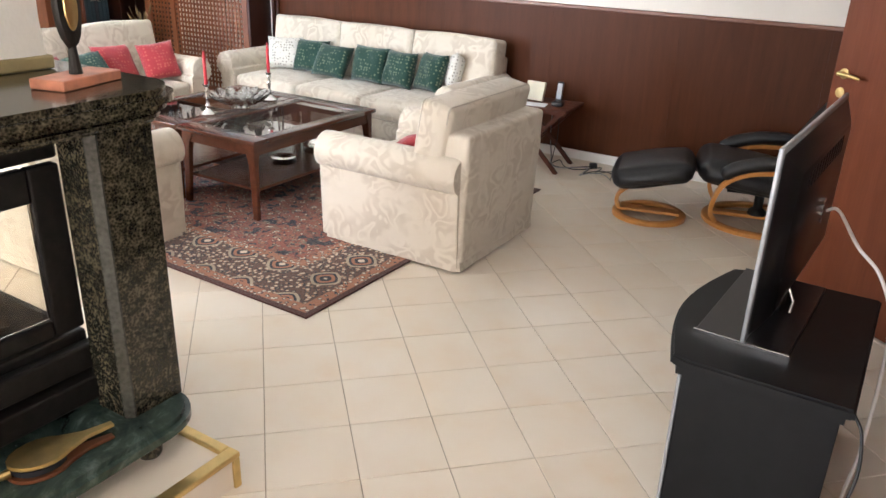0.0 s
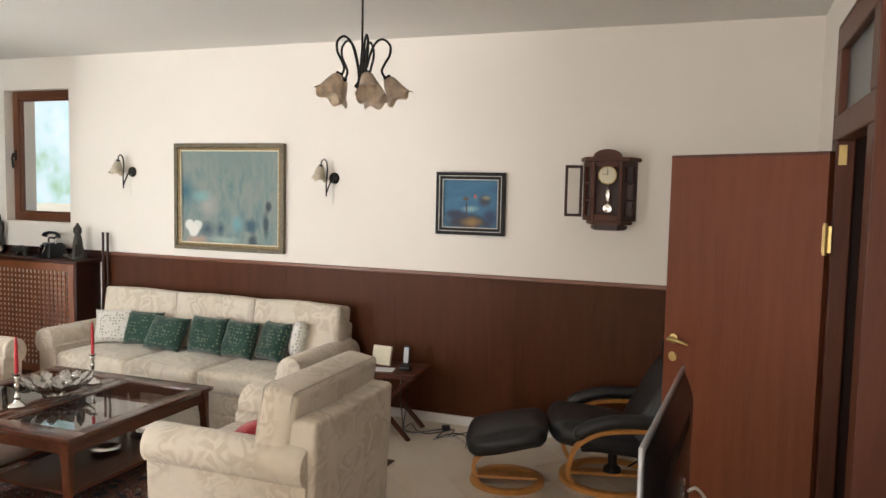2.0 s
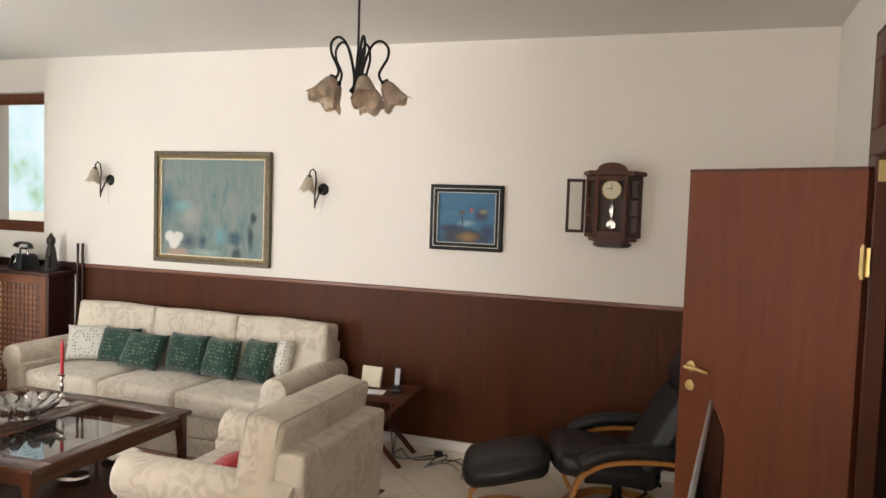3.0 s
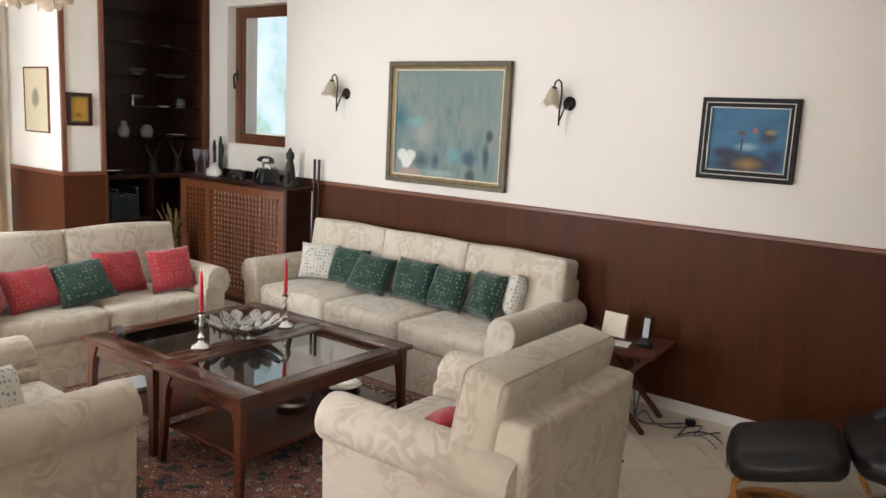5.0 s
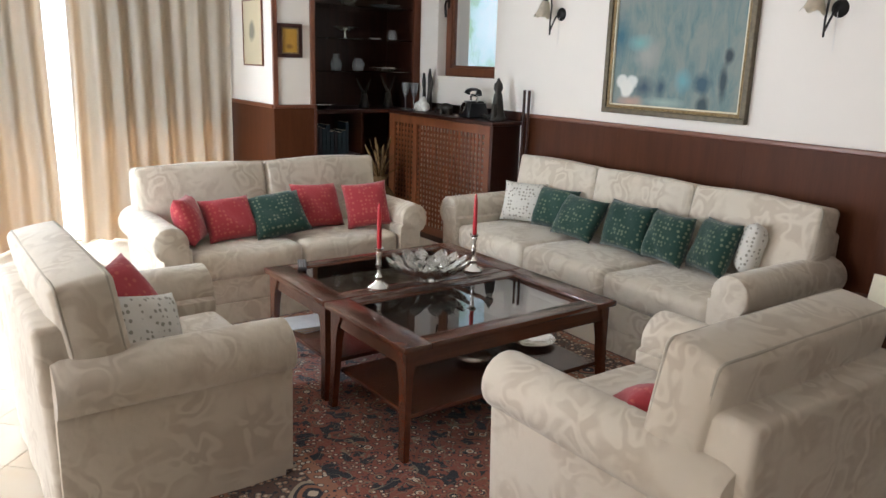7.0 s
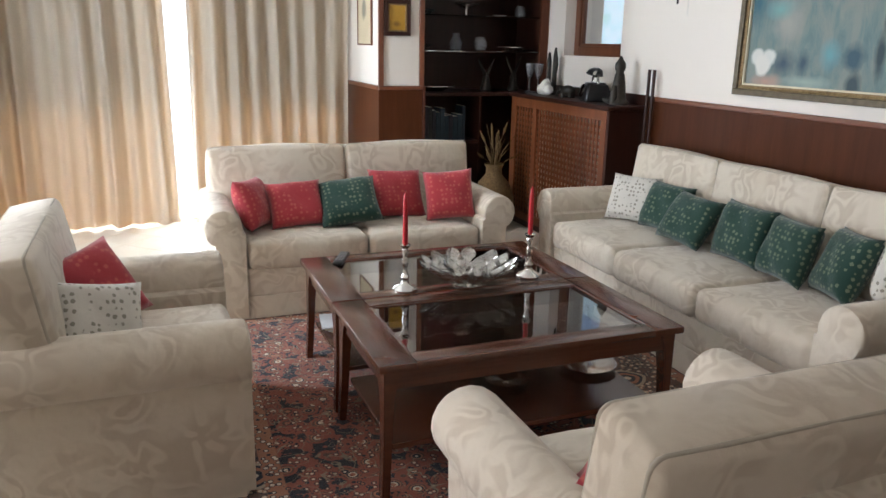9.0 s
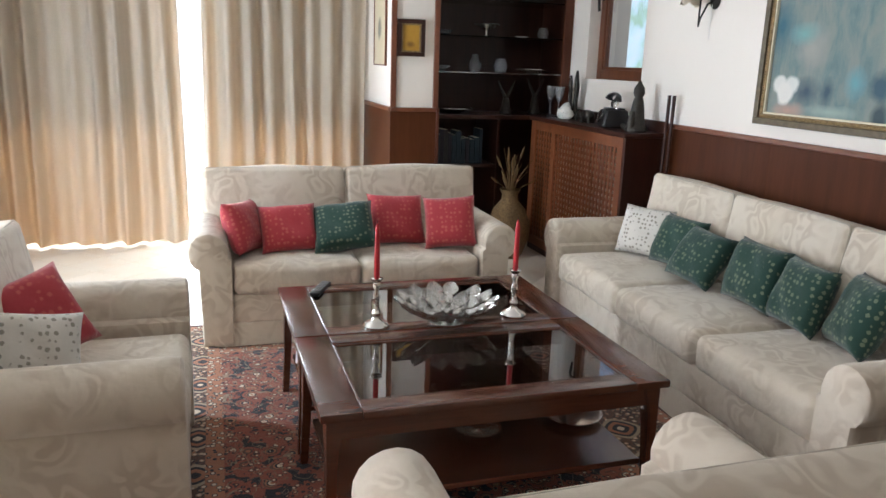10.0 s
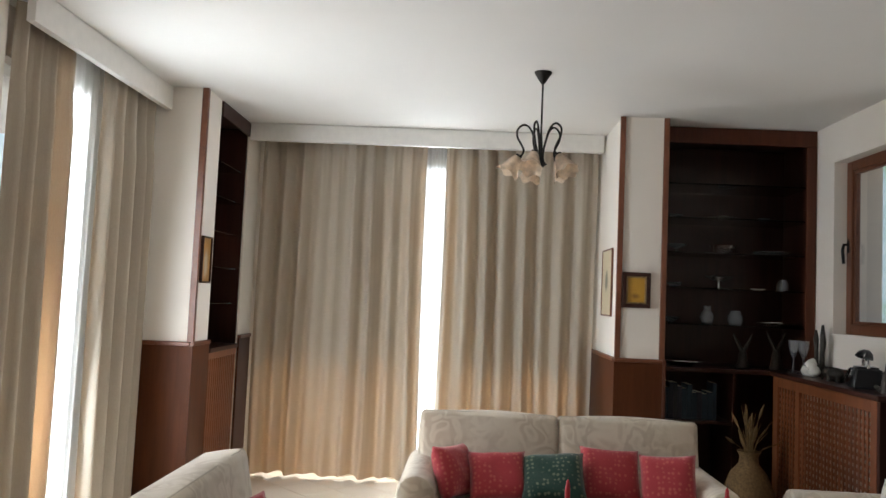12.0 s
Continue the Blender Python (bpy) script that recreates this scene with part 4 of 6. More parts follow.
SHELVES = (1.47, 1.755, 2.035, 2.31, 2.58)
for z in SHELVES:
    part("glass_shelf", boxbm(-7.22, NX - 0.03, 4.407, NY - 0.027, z - 0.008, z, bevel=0.002, seg=1), GLASS, e, "clear glass shelf")
upright("trim_niche_edge", -6.445, -6.402, 4.383, 4.405, 0, WZ, FRAMEWOOD, "wooden edge of the pier panel", "trim", 0.002)

e = thing("display_niche", "narrow dark display niche with lattice cupboard below, beside the curtain", "display cabinet")
part("back_panel", boxbm(-7.115, -6.365, 0.405, 0.42, 0.0, CZ - 0.06), DARKWOOD, e)
part("side_panel", boxbm(-6.385, -6.365, 0.421, 0.97, 0.0, CZ - 0.06), DARKWOOD, e)
part("side_panel", boxbm(-7.115, -7.095, 0.421, 0.97, 0.0, CZ - 0.06), DARKWOOD, e)
part("top_panel", boxbm(-7.115, -6.365, 0.405, 0.97, CZ - 0.058, CZ - 0.004), DARKWOOD, e)
part("header", boxbm(-7.115, -6.365, 0.971, 0.995, CZ - 0.12, CZ - 0.004, bevel=0.003), DARKWOOD, e)
part("counter", boxbm(-7.094, -6.386, 0.421, 1.0, TOPZ - 0.034, TOPZ, bevel=0.004), DARKWOOD, e)
for z in SHELVES:
    part("glass_shelf", boxbm(-7.094, -6.386, 0.43, 0.95, z - 0.008, z, bevel=0.002, seg=1), GLASS, e, "clear glass shelf")
part("cupboard_door", boxbm(-7.094, -6.386, 0.95, 0.965, 0.04, TOPZ - 0.036), DARKWOOD, e)
for i in range(15):
    x = -7.08 + 0.68 * i / 14
    part("slat", boxbm(x - 0.012, x + 0.012, 0.966, 0.978, 0.10, TOPZ - 0.09), LATTICE, e)
for z in (0.05, TOPZ - 0.085):
    part("rail", boxbm(-7.094, -6.386, 0.966, 0.985, z, z + 0.048, bevel=0.002), LATTICE, e)


def glassware(kind, x, y, z, s, label, mat=None, turn=0.0):
    """Bowls, goblets and vases on the shelves, each turned about its own axis."""
    prof = {
        "bowl": [(0.0, 0.0), (0.30, 0.0), (0.26, 0.06), (0.45, 0.14), (0.80, 0.42), (1.0, 0.62), (0.97, 0.62), (0.74, 0.42), (0.38, 0.19), (0.0, 0.16)],
        "coupe": [(0.0, 0.0), (0.42, 0.0), (0.36, 0.05), (0.09, 0.12), (0.08, 0.42), (0.34, 0.52), (0.82, 0.74), (1.0, 0.86), (0.96, 0.86), (0.72, 0.74), (0.2, 0.58), (0.0, 0.56)],
        "vase": [(0.0, 0.0), (0.50, 0.0), (0.62, 0.2), (0.72, 0.6), (0.62, 1.0), (0.45, 1.2), (0.50, 1.35), (0.46, 1.35), (0.41, 1.2), (0.56, 1.0), (0.66, 0.6), (0.50, 0.08), (0.0, 0.05)],
        "plate": [(0.0, 0.0), (0.45, 0.0), (0.5, 0.05), (1.0, 0.20), (0.98, 0.23), (0.5, 0.10), (0.0, 0.06)],
        "jug": [(0.0, 0.0), (0.34, 0.0), (0.40, 0.12), (0.52, 0.5), (0.40, 0.85), (0.24, 1.05), (0.30, 1.3), (0.27, 1.3), (0.20, 1.05), (0.36, 0.83), (0.46, 0.5), (0.34, 0.1), (0.0, 0.06)],
        "goblet": [(0.0, 0.0), (0.50, 0.0), (0.45, 0.06), (0.08, 0.16), (0.07, 1.3), (0.24, 1.55), (0.40, 2.2), (0.44, 2.8), (0.41, 2.8), (0.36, 2.2), (0.20, 1.62), (0.0, 1.5)],
    }[kind]
    bm = lathebm([(r * s, h * s) for r, h in prof], 28)
    ob = part({"bowl": "glass_bowl", "coupe": "footed_bowl", "vase": "glass_vase", "plate": "dish", "jug": "glass_jug", "goblet": "wine_glass"}[kind], bm, mat or CRYSTAL, smooth=50)
    ob.matrix_world = pose(x, y, z + 0.0005, 0, 0, turn)
    return tagged(ob, label, {"goblet": "wine glass"}.get(kind, kind if kind != "coupe" else "bowl"), "glass and silver on the niche shelves")


CG, SV = "cut crystal piece on a glass shelf of the niche", "tarnished silver piece on a glass shelf of the niche"
for k, x, y, z, s, mt in [
        ("bowl", -6.90, 4.56, 0, 0.075, 0), ("jug", -6.92, 4.86, 0, 0.11, 0), ("vase", -6.90, 5.08, 0, 0.085, 0), ("plate", -6.90, 5.38, 0, 0.16, 1),
        ("bowl", -6.88, 4.58, 1, 0.065, 0), ("coupe", -6.90, 4.94, 1, 0.12, 1), ("plate", -6.88, 5.25, 1, 0.06, 2), ("vase", -6.92, 5.46, 1, 0.07, 0),
        ("coupe", -6.90, 4.60, 2, 0.08, 0), ("bowl", -6.88, 4.96, 2, 0.11, 1), ("plate", -6.90, 5.36, 2, 0.15, 0),
        ("bowl", -6.90, 4.58, 3, 0.06, 0), ("plate", -6.90, 4.95, 3, 0.12, 1), ("bowl", -6.90, 5.30, 3, 0.05, 0), ("plate", -6.92, 5.0, 4, 0.09, 0)]:
    glassware(k, x, y, SHELVES[z], s, (CG, SV, "small white dish on a glass shelf")[mt], (CRYSTAL, SILVER, WHITECERAMIC)[mt])
for k, x, y, z, s in [("bowl", -6.62, 0.75, 0, 0.08), ("vase", -6.62, 0.76, 1, 0.06), ("plate", -6.65, 0.74, 2, 0.11), ("bowl", -6.6, 0.75, 3, 0.06)]:
    glassware(k, x, y, SHELVES[z], s, "green glass bowl in the narrow niche", CRYSTAL)
glassware("plate", -6.93, 4.66, TOPZ, 0.20, "low silver dish on the niche counter", SILVER)


def antler_ornament(x, y, z, h, label):
    bm = lathebm([(0.05, 0), (0.055, 0.02), (0.04, 0.05), (0.03, h * 0.45), (0.015, h * 0.5)], 14)
    for sx in (-1, 1):
        tube(bm, [(0, 0, h * 0.45), (sx * 0.02, 0, h * 0.6), (sx * 0.05, 0.01, h * 0.82), (sx * 0.07, 0.01, h)], [0.018, 0.014, 0.010, 0.004], 8)
    ob = part("figurine", bm, BRONZE, smooth=50)
    ob.matrix_world = pose(x, y, z, 0, 0, 80)
    return tagged(ob, label, "figurine")


antler_ornament(-6.90, 5.145, TOPZ, 0.27, "small dark metal figurine with raised arms on the counter")
antler_ornament(-6.90, 5.41, TOPZ, 0.30, "dark metal figurine beside the wine glasses")
for i, (x, y) in enumerate([(-6.62, 5.43), (-6.54, 5.47)]):
    glassware("goblet", x, y, TOPZ, 0.088, "tall clear wine glass on the cabinet top")

# books in the niche
rng = random.Random(5)
y = 4.42
for i in range(13):
    t, h = rng.uniform(0.022, 0.042), rng.uniform(0.20, 0.29)
    col = rng.choice([(0.02, 0.02, 0.03), (0.015, 0.035, 0.05), (0.10, 0.02, 0.02), (0.03, 0.03, 0.03), (0.012, 0.03, 0.045), (0.05, 0.025, 0.02)])
    cover = plain("book_cloth", col, 0.6)
    b = thing("book", "hardback book with cloth spine upright on the niche shelf", "book", pose(-6.74, y + t / 2, 0.726), "row of books")
    bm = boxbm(-0.17, 0.0, -t / 2, t / 2, 0, h, bevel=0.003)
    part("cover", bm, cover, b)
    part("page_block", boxbm(-0.172, -0.004, -t / 2 + 0.003, t / 2 - 0.003, 0.003, h + 0.0008), PAPER, b)
    y += t + 0.0015


def figure_on_cabinet():
    # seated cat-like statue: one mesh
    bm = lathebm([(0.075, 0), (0.078, 0.02), (0.06, 0.035), (0.05, 0.08), (0.043, 0.15), (0.035, 0.20), (0.026, 0.225), (0.038, 0.25), (0.036, 0.285), (0.018, 0.31), (0.006, 0.335)], 16)
    tube(bm, [(0, -0.05, 0.0), (0.01, -0.055, 0.06), (0.0, -0.04, 0.13)], [0.028, 0.026, 0.02], 10)
    tube(bm, [(-0.05, 0, 0.03), (-0.11, 0.0, 0.015), (-0.15, 0.0, 0.03)], [0.025, 0.02, 0.012], 10)
    ob = part("statuette", bm, BRONZE, smooth=60)
    ob.matrix_world = pose(-5.31, 5.46, TOPZ, 0, 0, 10)
    tagged(ob, "dark bronze seated statuette on the cabinet top", "statuette")


figure_on_cabinet()
tel = thing("rotary_telephone", "old black rotary telephone with silver handset on the cabinet", "telephone", pose(-5.62, 5.46, TOPZ, 0, 0, -15) @ Matrix.Scale(1.3, 4))
bm = bmesh.new()
vs = box(bm, -0.085, 0.085, -0.08, 0.08, 0, 0.105)
for v in vs:
    if v.co.z > 0.05:
        v.co.x *= 0.72
        v.co.y *= 0.72
bmesh.ops.bevel(bm, geom=bm.edges[:], offset=0.012, segments=3, affect="EDGES")
part("body", bm, BLACKPLASTIC, tel, smooth=50)
part("dial", lathebm([(0.038, 0), (0.038, 0.008), (0.03, 0.012), (0.0, 0.012)], 20, Matrix.Translation((0, -0.072, 0.06)) @ Matrix.Rotation(radians(72), 4, "X")), CHROME, tel, "chrome dial", smooth=50)
part("cradle", tubebm([(-0.05, 0, 0.10), (-0.05, 0, 0.135), (-0.035, 0, 0.14), (0.035, 0, 0.14), (0.05, 0, 0.135), (0.05, 0, 0.10)], 0.008, 8), CHROME, tel, "chrome cradle", smooth=60)
h = tubebm([(-0.095, -0.01, 0.148), (-0.09, -0.005, 0.165), (-0.04, 0, 0.178), (0.04, 0, 0.178), (0.09, -0.005, 0.165), (0.095, -0.01, 0.148)], [0.022, 0.016, 0.010, 0.010, 0.016, 0.022], 12)
part("handset", h, BLACKPLASTIC, tel, "black handset", smooth=60)

bm = bmesh.new()
for i, (x, y2, z, r) in enumerate([(0, 0, 0.045, 0.05), (0.05, 0.01, 0.04, 0.042), (-0.045, 0, 0.035, 0.038), (0.01, 0.01, 0.09, 0.04), (0.045, -0.01, 0.085, 0.03)]):
    bmesh.ops.create_icosphere(bm, subdivisions=3, radius=r, matrix=Matrix.Translation((x, y2, z)))
for v in bm.verts:
    v.co += Vector((noise.noise(v.co * 22), noise.noise(v.co * 22 + Vector((5, 1, 2))), noise.noise(v.co * 22 + Vector((1, 8, 3))))) * 0.014
    v.co.z = max(v.co.z, 0)
ob = part("quartz_stone", bm, WHITECERAMIC, smooth=60)
ob.matrix_world = pose(-6.38, 5.44, TOPZ)
tagged(ob, "rough white stone ornament on the cabinet top", "ornament")
bm = bmesh.new()
bmesh.ops.create_icosphere(bm, subdivisions=3, radius=0.05, matrix=Matrix.Translation((0, 0, 0.055)) @ Matrix.Diagonal((1.35, 0.8, 0.85, 1)))
bmesh.ops.create_icosphere(bm, subdivisions=3, radius=0.03, matrix=Matrix.Translation((-0.07, 0, 0.06)))
tube(bm, [(-0.09, 0, 0.055), (-0.11, 0, 0.035), (-0.112, 0, 0.005)], [0.015, 0.011, 0.008], 8)
for sx in (-0.035, 0.04):
    for sy in (-0.02, 0.02):
        tube(bm, [(sx, sy, 0.04), (sx, sy, 0)], 0.016, 8)
ob = part("elephant_figurine", bm, BRONZE, smooth=60)
ob.matrix_world = pose(-6.0, 5.45, TOPZ, 0, 0, 20)
tagged(ob, "small dark elephant figurine on the cabinet top", "figurine")
for x, y2, h, lean in ((-6.46, 5.53, 0.34, -0.01), (-6.41, 5.545, 0.38, 0.012), (-6.37, 5.53, 0.31, 0.02)):
    ob = part("carved_figure", tubebm([(x, y2, TOPZ), (x + lean * 0.4, y2, TOPZ + h * 0.55), (x + lean, y2, TOPZ + h * 0.8), (x + lean * 1.2, y2, TOPZ + h)], [0.022, 0.014, 0.019, 0.009], 8), BRONZE, smooth=60)
    tagged(ob, "slender dark carved figure standing by the wall", "figurine", "carved figures")
for i, (x, lean) in enumerate([(-5.10, 0.05), (-5.045, 0.07)]):
    ob = part("walking_stick", tubebm([(x, NY - 0.06 - lean, 0.0), (x - 0.01, NY - 0.05, 0.9), (x - 0.012, NY - 0.045, 1.38)], [0.008, 0.010, 0.012], 8), DARKWOOD, smooth=60)
    tagged(ob, "dark wooden stick leaning in the corner by the cabinet", "stick")

bk = thing("dried_grass_vase", "straw-bound vase with dried grasses on the floor", "vase", pose(-6.42, 5.03, 0))
part("vase", lathebm([(0.0, 0), (0.10, 0), (0.125, 0.03), (0.17, 0.16), (0.175, 0.28), (0.13, 0.40), (0.07, 0.47), (0.065, 0.52), (0.085, 0.56), (0.07, 0.555), (0.05, 0.5), (0.0, 0.48)], 26), STRAW, bk, smooth=60)
bm = bmesh.new()
rng = random.Random(8)
for i in range(30):
    a, r, h = rng.uniform(0, 6.28), rng.uniform(0.05, 0.26), rng.uniform(0.12, 0.40)
    tip = Vector((math.cos(a) * r, math.sin(a) * r, 0.5 + h))
    mid = Vector((math.cos(a) * r * 0.4, math.sin(a) * r * 0.4, 0.5 + h * 0.55))
    tube(bm, [(math.cos(a) * 0.02, math.sin(a) * 0.02, 0.49), mid, tip], [0.003, 0.003, 0.002], 5)
    if i % 2:
        d = (tip - mid).normalized()
        tube(bm, [tip - d * 0.10, tip - d * 0.06, tip - d * 0.02, tip + d * 0.02], [0.003, 0.012, 0.010, 0.002], 6)
part("dried_grass", bm, STRAW, bk, "dry straw-coloured grasses", smooth=60)


# ---- pictures ----
def framed(name, label, m, w, h, bands, art, glazed=False):
    """bands: (width, proud, material) from the outer edge inwards; local x along the wall, y into it, z up from 0."""
    e = thing(name, label, "picture", m)
    o = 0.0
    for bw, pr, mat in bands:
        bm = bmesh.new()
        for a in ((o, w - o, o, o + bw), (o, w - o, h - o - bw, h - o), (o, o + bw, o + bw, h - o - bw), (w - o - bw, w - o, o + bw, h - o - bw)):
            box(bm, a[0], a[1], -pr, -0.001, a[2], a[3], bevel=min(0.004, bw * 0.3))
        part("frame_moulding", bm, mat, e)
        o += bw
    part("canvas", boxbm(o, w - o, -0.012, -0.002, o, h - o), art, e, "painted picture surface")
    return e


def art_mat(name, w, h, base, blobs, streak=(5, 1, 1.6), nscale=2.2, rough=0.6):
    """An oil painting: streaked ground colours with soft-edged blobs (u, v, ru, rv, colour, hardness)."""
    m, nt, b = tree(name, rough)
    v = coords(nt, streak)
    f = noise_tex(nt, v, nscale, 7, 0.68, 0.5)
    c = ramp(nt, f, *[(0.26 + 0.5 * i / (len(base) - 1), col) for i, col in enumerate(base)])
    tc = nt.nodes.new("ShaderNodeTexCoord")
    sep = nt.nodes.new("ShaderNodeSeparateXYZ")
    nt.links.new(tc.outputs["Object"], sep.inputs[0])
    wob = math_node(nt, "MULTIPLY", math_node(nt, "SUBTRACT", noise_tex(nt, tc.outputs["Object"], 9, 4), 0.5), 0.9)
    for u, vv, ru, rv, col, hard in blobs:
        dx = math_node(nt, "DIVIDE", math_node(nt, "SUBTRACT", sep.outputs[0], u * w), ru * w)
        dz = math_node(nt, "DIVIDE", math_node(nt, "SUBTRACT", sep.outputs[2], vv * h), rv * h)
        d = math_node(nt, "ADD", math_node(nt, "SQRT", math_node(nt, "ADD", math_node(nt, "MULTIPLY", dx, dx), math_node(nt, "MULTIPLY", dz, dz))), wob)
        fac = ramp(nt, d, (max(0.0, 1 - hard) * 0.9, (1, 1, 1)), (1.0, (0, 0, 0)))
        c = mixc(nt, fac, c, col)
    nt.links.new(c, b.inputs["Base Color"])
    bump(nt, b, noise_tex(nt, coords(nt), 70, 4), 0.3, 0.004)
    return m


ART1 = art_mat("oil_painting_blue_grey", 1.13, 0.935,
               [(0.075, 0.14, 0.155), (0.135, 0.20, 0.195), (0.205, 0.235, 0.21), (0.165, 0.22, 0.21)],
               [(0.5, 0.92, 0.6, 0.16, (0.15, 0.21, 0.20), 0.9), (0.10, 0.55, 0.08, 0.2, (0.03, 0.11, 0.15), 0.9), (0.3, 0.42, 0.12, 0.14, (0.30, 0.30, 0.27), 0.95), (0.24, 0.5, 0.1, 0.07, (0.16, 0.33, 0.33), 0.9),
                (0.30, 0.2, 0.10, 0.09, (0.035, 0.07, 0.10), 0.8), (0.42, 0.2, 0.05, 0.10, (0.03, 0.07, 0.10), 0.8), (0.70, 0.24, 0.065, 0.09, (0.03, 0.08, 0.11), 0.5), (0.71, 0.1, 0.05, 0.09, (0.025, 0.05, 0.06), 0.6),
                (0.83, 0.24, 0.035, 0.16, (0.025, 0.05, 0.06), 0.6), (0.85, 0.42, 0.035, 0.07, (0.02, 0.035, 0.045), 0.6), (0.2, 0.09, 0.13, 0.05, (0.42, 0.26, 0.20), 0.9), (0.45, 0.1, 0.18, 0.04, (0.28, 0.36, 0.32), 0.9), (0.57, 0.25, 0.06, 0.1, (0.12, 0.30, 0.34), 0.9),
                (0.125, 0.235, 0.05, 0.055, (0.62, 0.62, 0.58), 0.3), (0.205, 0.235, 0.05, 0.055, (0.60, 0.61, 0.57), 0.3), (0.165, 0.185, 0.055, 0.075, (0.66, 0.65, 0.60), 0.3)])
framed("oil_painting", "large blue-grey abstract oil painting in a gilt beaded frame", pose(-4.297, NY - 0.001, 1.27), 1.13, 0.93,
       [(0.035, 0.045, plain("bronze_frame", (0.11, 0.085, 0.05), 0.45, 0.35, 0.3, 30)), (0.022, 0.034, GILT), (0.010, 0.028, PAPER)], ART1)
bm = bmesh.new()
for i in range(74):
    for z in (1.27 + 0.046, 1.27 + 0.884):
        bmesh.ops.create_icosphere(bm, subdivisions=1, radius=0.0055, matrix=Matrix.Translation((-4.25 + 1.036 * i / 73, NY - 0.036, z)))
    if i < 60:
        for x in (-4.251, -3.213):
            bmesh.ops.create_icosphere(bm, subdivisions=1, radius=0.0055, matrix=Matrix.Translation((x, NY - 0.036, 1.318 + 0.834 * i / 59)))
bd = part("frame_beading", bm, GILT, bpy.data.objects["oil_painting"], "pale gilt beading", smooth=180)
bd.matrix_parent_inverse = bpy.data.objects["oil_painting"].matrix_world.inverted()
ART2 = art_mat("oil_painting_trees", 0.56, 0.48, [(0.02, 0.085, 0.17), (0.03, 0.135, 0.24), (0.055, 0.20, 0.30)],
               [(0.5, 0.20, 0.5, 0.16, (0.022, 0.026, 0.045), 0.5), (0.52, 0.20, 0.20, 0.10, (0.26, 0.15, 0.05), 0.8), (0.27, 0.32, 0.2, 0.09, (0.016, 0.025, 0.055), 0.6), (0.5, 0.42, 0.16, 0.06, (0.22, 0.38, 0.42), 0.9), (0.43, 0.58, 0.06, 0.05, (0.09, 0.06, 0.04), 0.5),
                (0.44, 0.45, 0.012, 0.12, (0.05, 0.03, 0.02), 0.3), (0.70, 0.55, 0.12, 0.13, (0.03, 0.04, 0.06), 0.6), (0.78, 0.3, 0.14, 0.16, (0.015, 0.035, 0.09), 0.7), (0.56, 0.62, 0.03, 0.05, (0.45, 0.10, 0.05), 0.5), (0.72, 0.60, 0.08, 0.05, (0.22, 0.20, 0.12), 0.6)], (1, 1, 2.5), 2.0)
DULLSILVER = plain("dull_silver_leaf", (0.58, 0.55, 0.49), 0.45, 0.3)
BLK = plain("black_frame_lacquer", (0.010, 0.009, 0.008), 0.5, spec=0.2)
framed("oil_painting", "small blue landscape oil painting in a black and silver frame", pose(-1.80, NY - 0.001, 1.50), 0.555, 0.48,
       [(0.026, 0.035, BLK), (0.005, 0.040, DULLSILVER), (0.022, 0.030, BLK), (0.006, 0.032, DULLSILVER)], ART2)
GOLD = art_mat("icon_gold", 0.2, 0.25, [(0.38, 0.20, 0.02), (0.48, 0.27, 0.035), (0.42, 0.23, 0.03)], [(0.5, 0.35, 0.2, 0.12, (0.22, 0.11, 0.02), 0.7)], (1, 1, 1), 3.0, 0.3)
framed("icon_picture", "small golden picture in a dark brown frame on the pier", pose(-6.42, 4.066, 1.575, 0, 0, 90), 0.21, 0.265, [(0.03, 0.03, DARKWOOD), (0.012, 0.022, GILT)], GOLD)
ETCH = art_mat("etching_print", 0.39, 0.51, [(0.55, 0.47, 0.31), (0.60, 0.52, 0.36)], [(0.5, 0.55, 0.22, 0.18, (0.22, 0.20, 0.15), 0.4)], (1, 1, 1), 2.0, 0.7)
framed("etching", "small grey etching on cream mount in a thin gilt frame", pose(-7.03, 4.039, 1.50), 0.41, 0.535, [(0.012, 0.018, MAHOG_TRIM)], ETCH)
ICON = art_mat("icon_painting", 0.2, 0.36, [(0.30, 0.14, 0.03), (0.42, 0.22, 0.05)], [(0.5, 0.4, 0.25, 0.4, (0.42, 0.36, 0.26), 0.6)], (1, 1, 1), 3.0, 0.4)
framed("icon_picture", "small painted wooden icon on the pier", pose(-6.08, 0.981, 1.62, 0, 0, 180), 0.20, 0.34, [(0.012, 0.025, DARKWOOD)], ICON)


# ---- lamps ----
def flower_shade(r=0.075, h=0.125):
    """An open blossom of glass with a scalloped rim; hangs from the origin."""
    bm = bmesh.new()
    rings, n = [], 30
    for k, (q, z) in enumerate([(0.25, 0), (0.42, -0.10), (0.56, -0.35), (0.68, -0.62), (0.84, -0.86), (1.0, -1.0)]):
        ring = []
        for i in range(n):
            a = 2 * math.pi * i / n
            wv = (k / 5) ** 2
            rr = r * q * (1 + 0.06 * wv * math.cos(5 * a))
            ring.append(bm.verts.new((rr * math.cos(a), rr * math.sin(a), h * z - 0.012 * wv * math.cos(5 * a + 0.6))))
        rings.append(ring)
    for a, c in zip(rings, rings[1:]):
        for i in range(n):
            bm.faces.new((a[i], c[i], c[(i + 1) % n], a[(i + 1) % n]))
    bmesh.ops.solidify(bm, geom=bm.faces[:], thickness=0.003)
    return bm


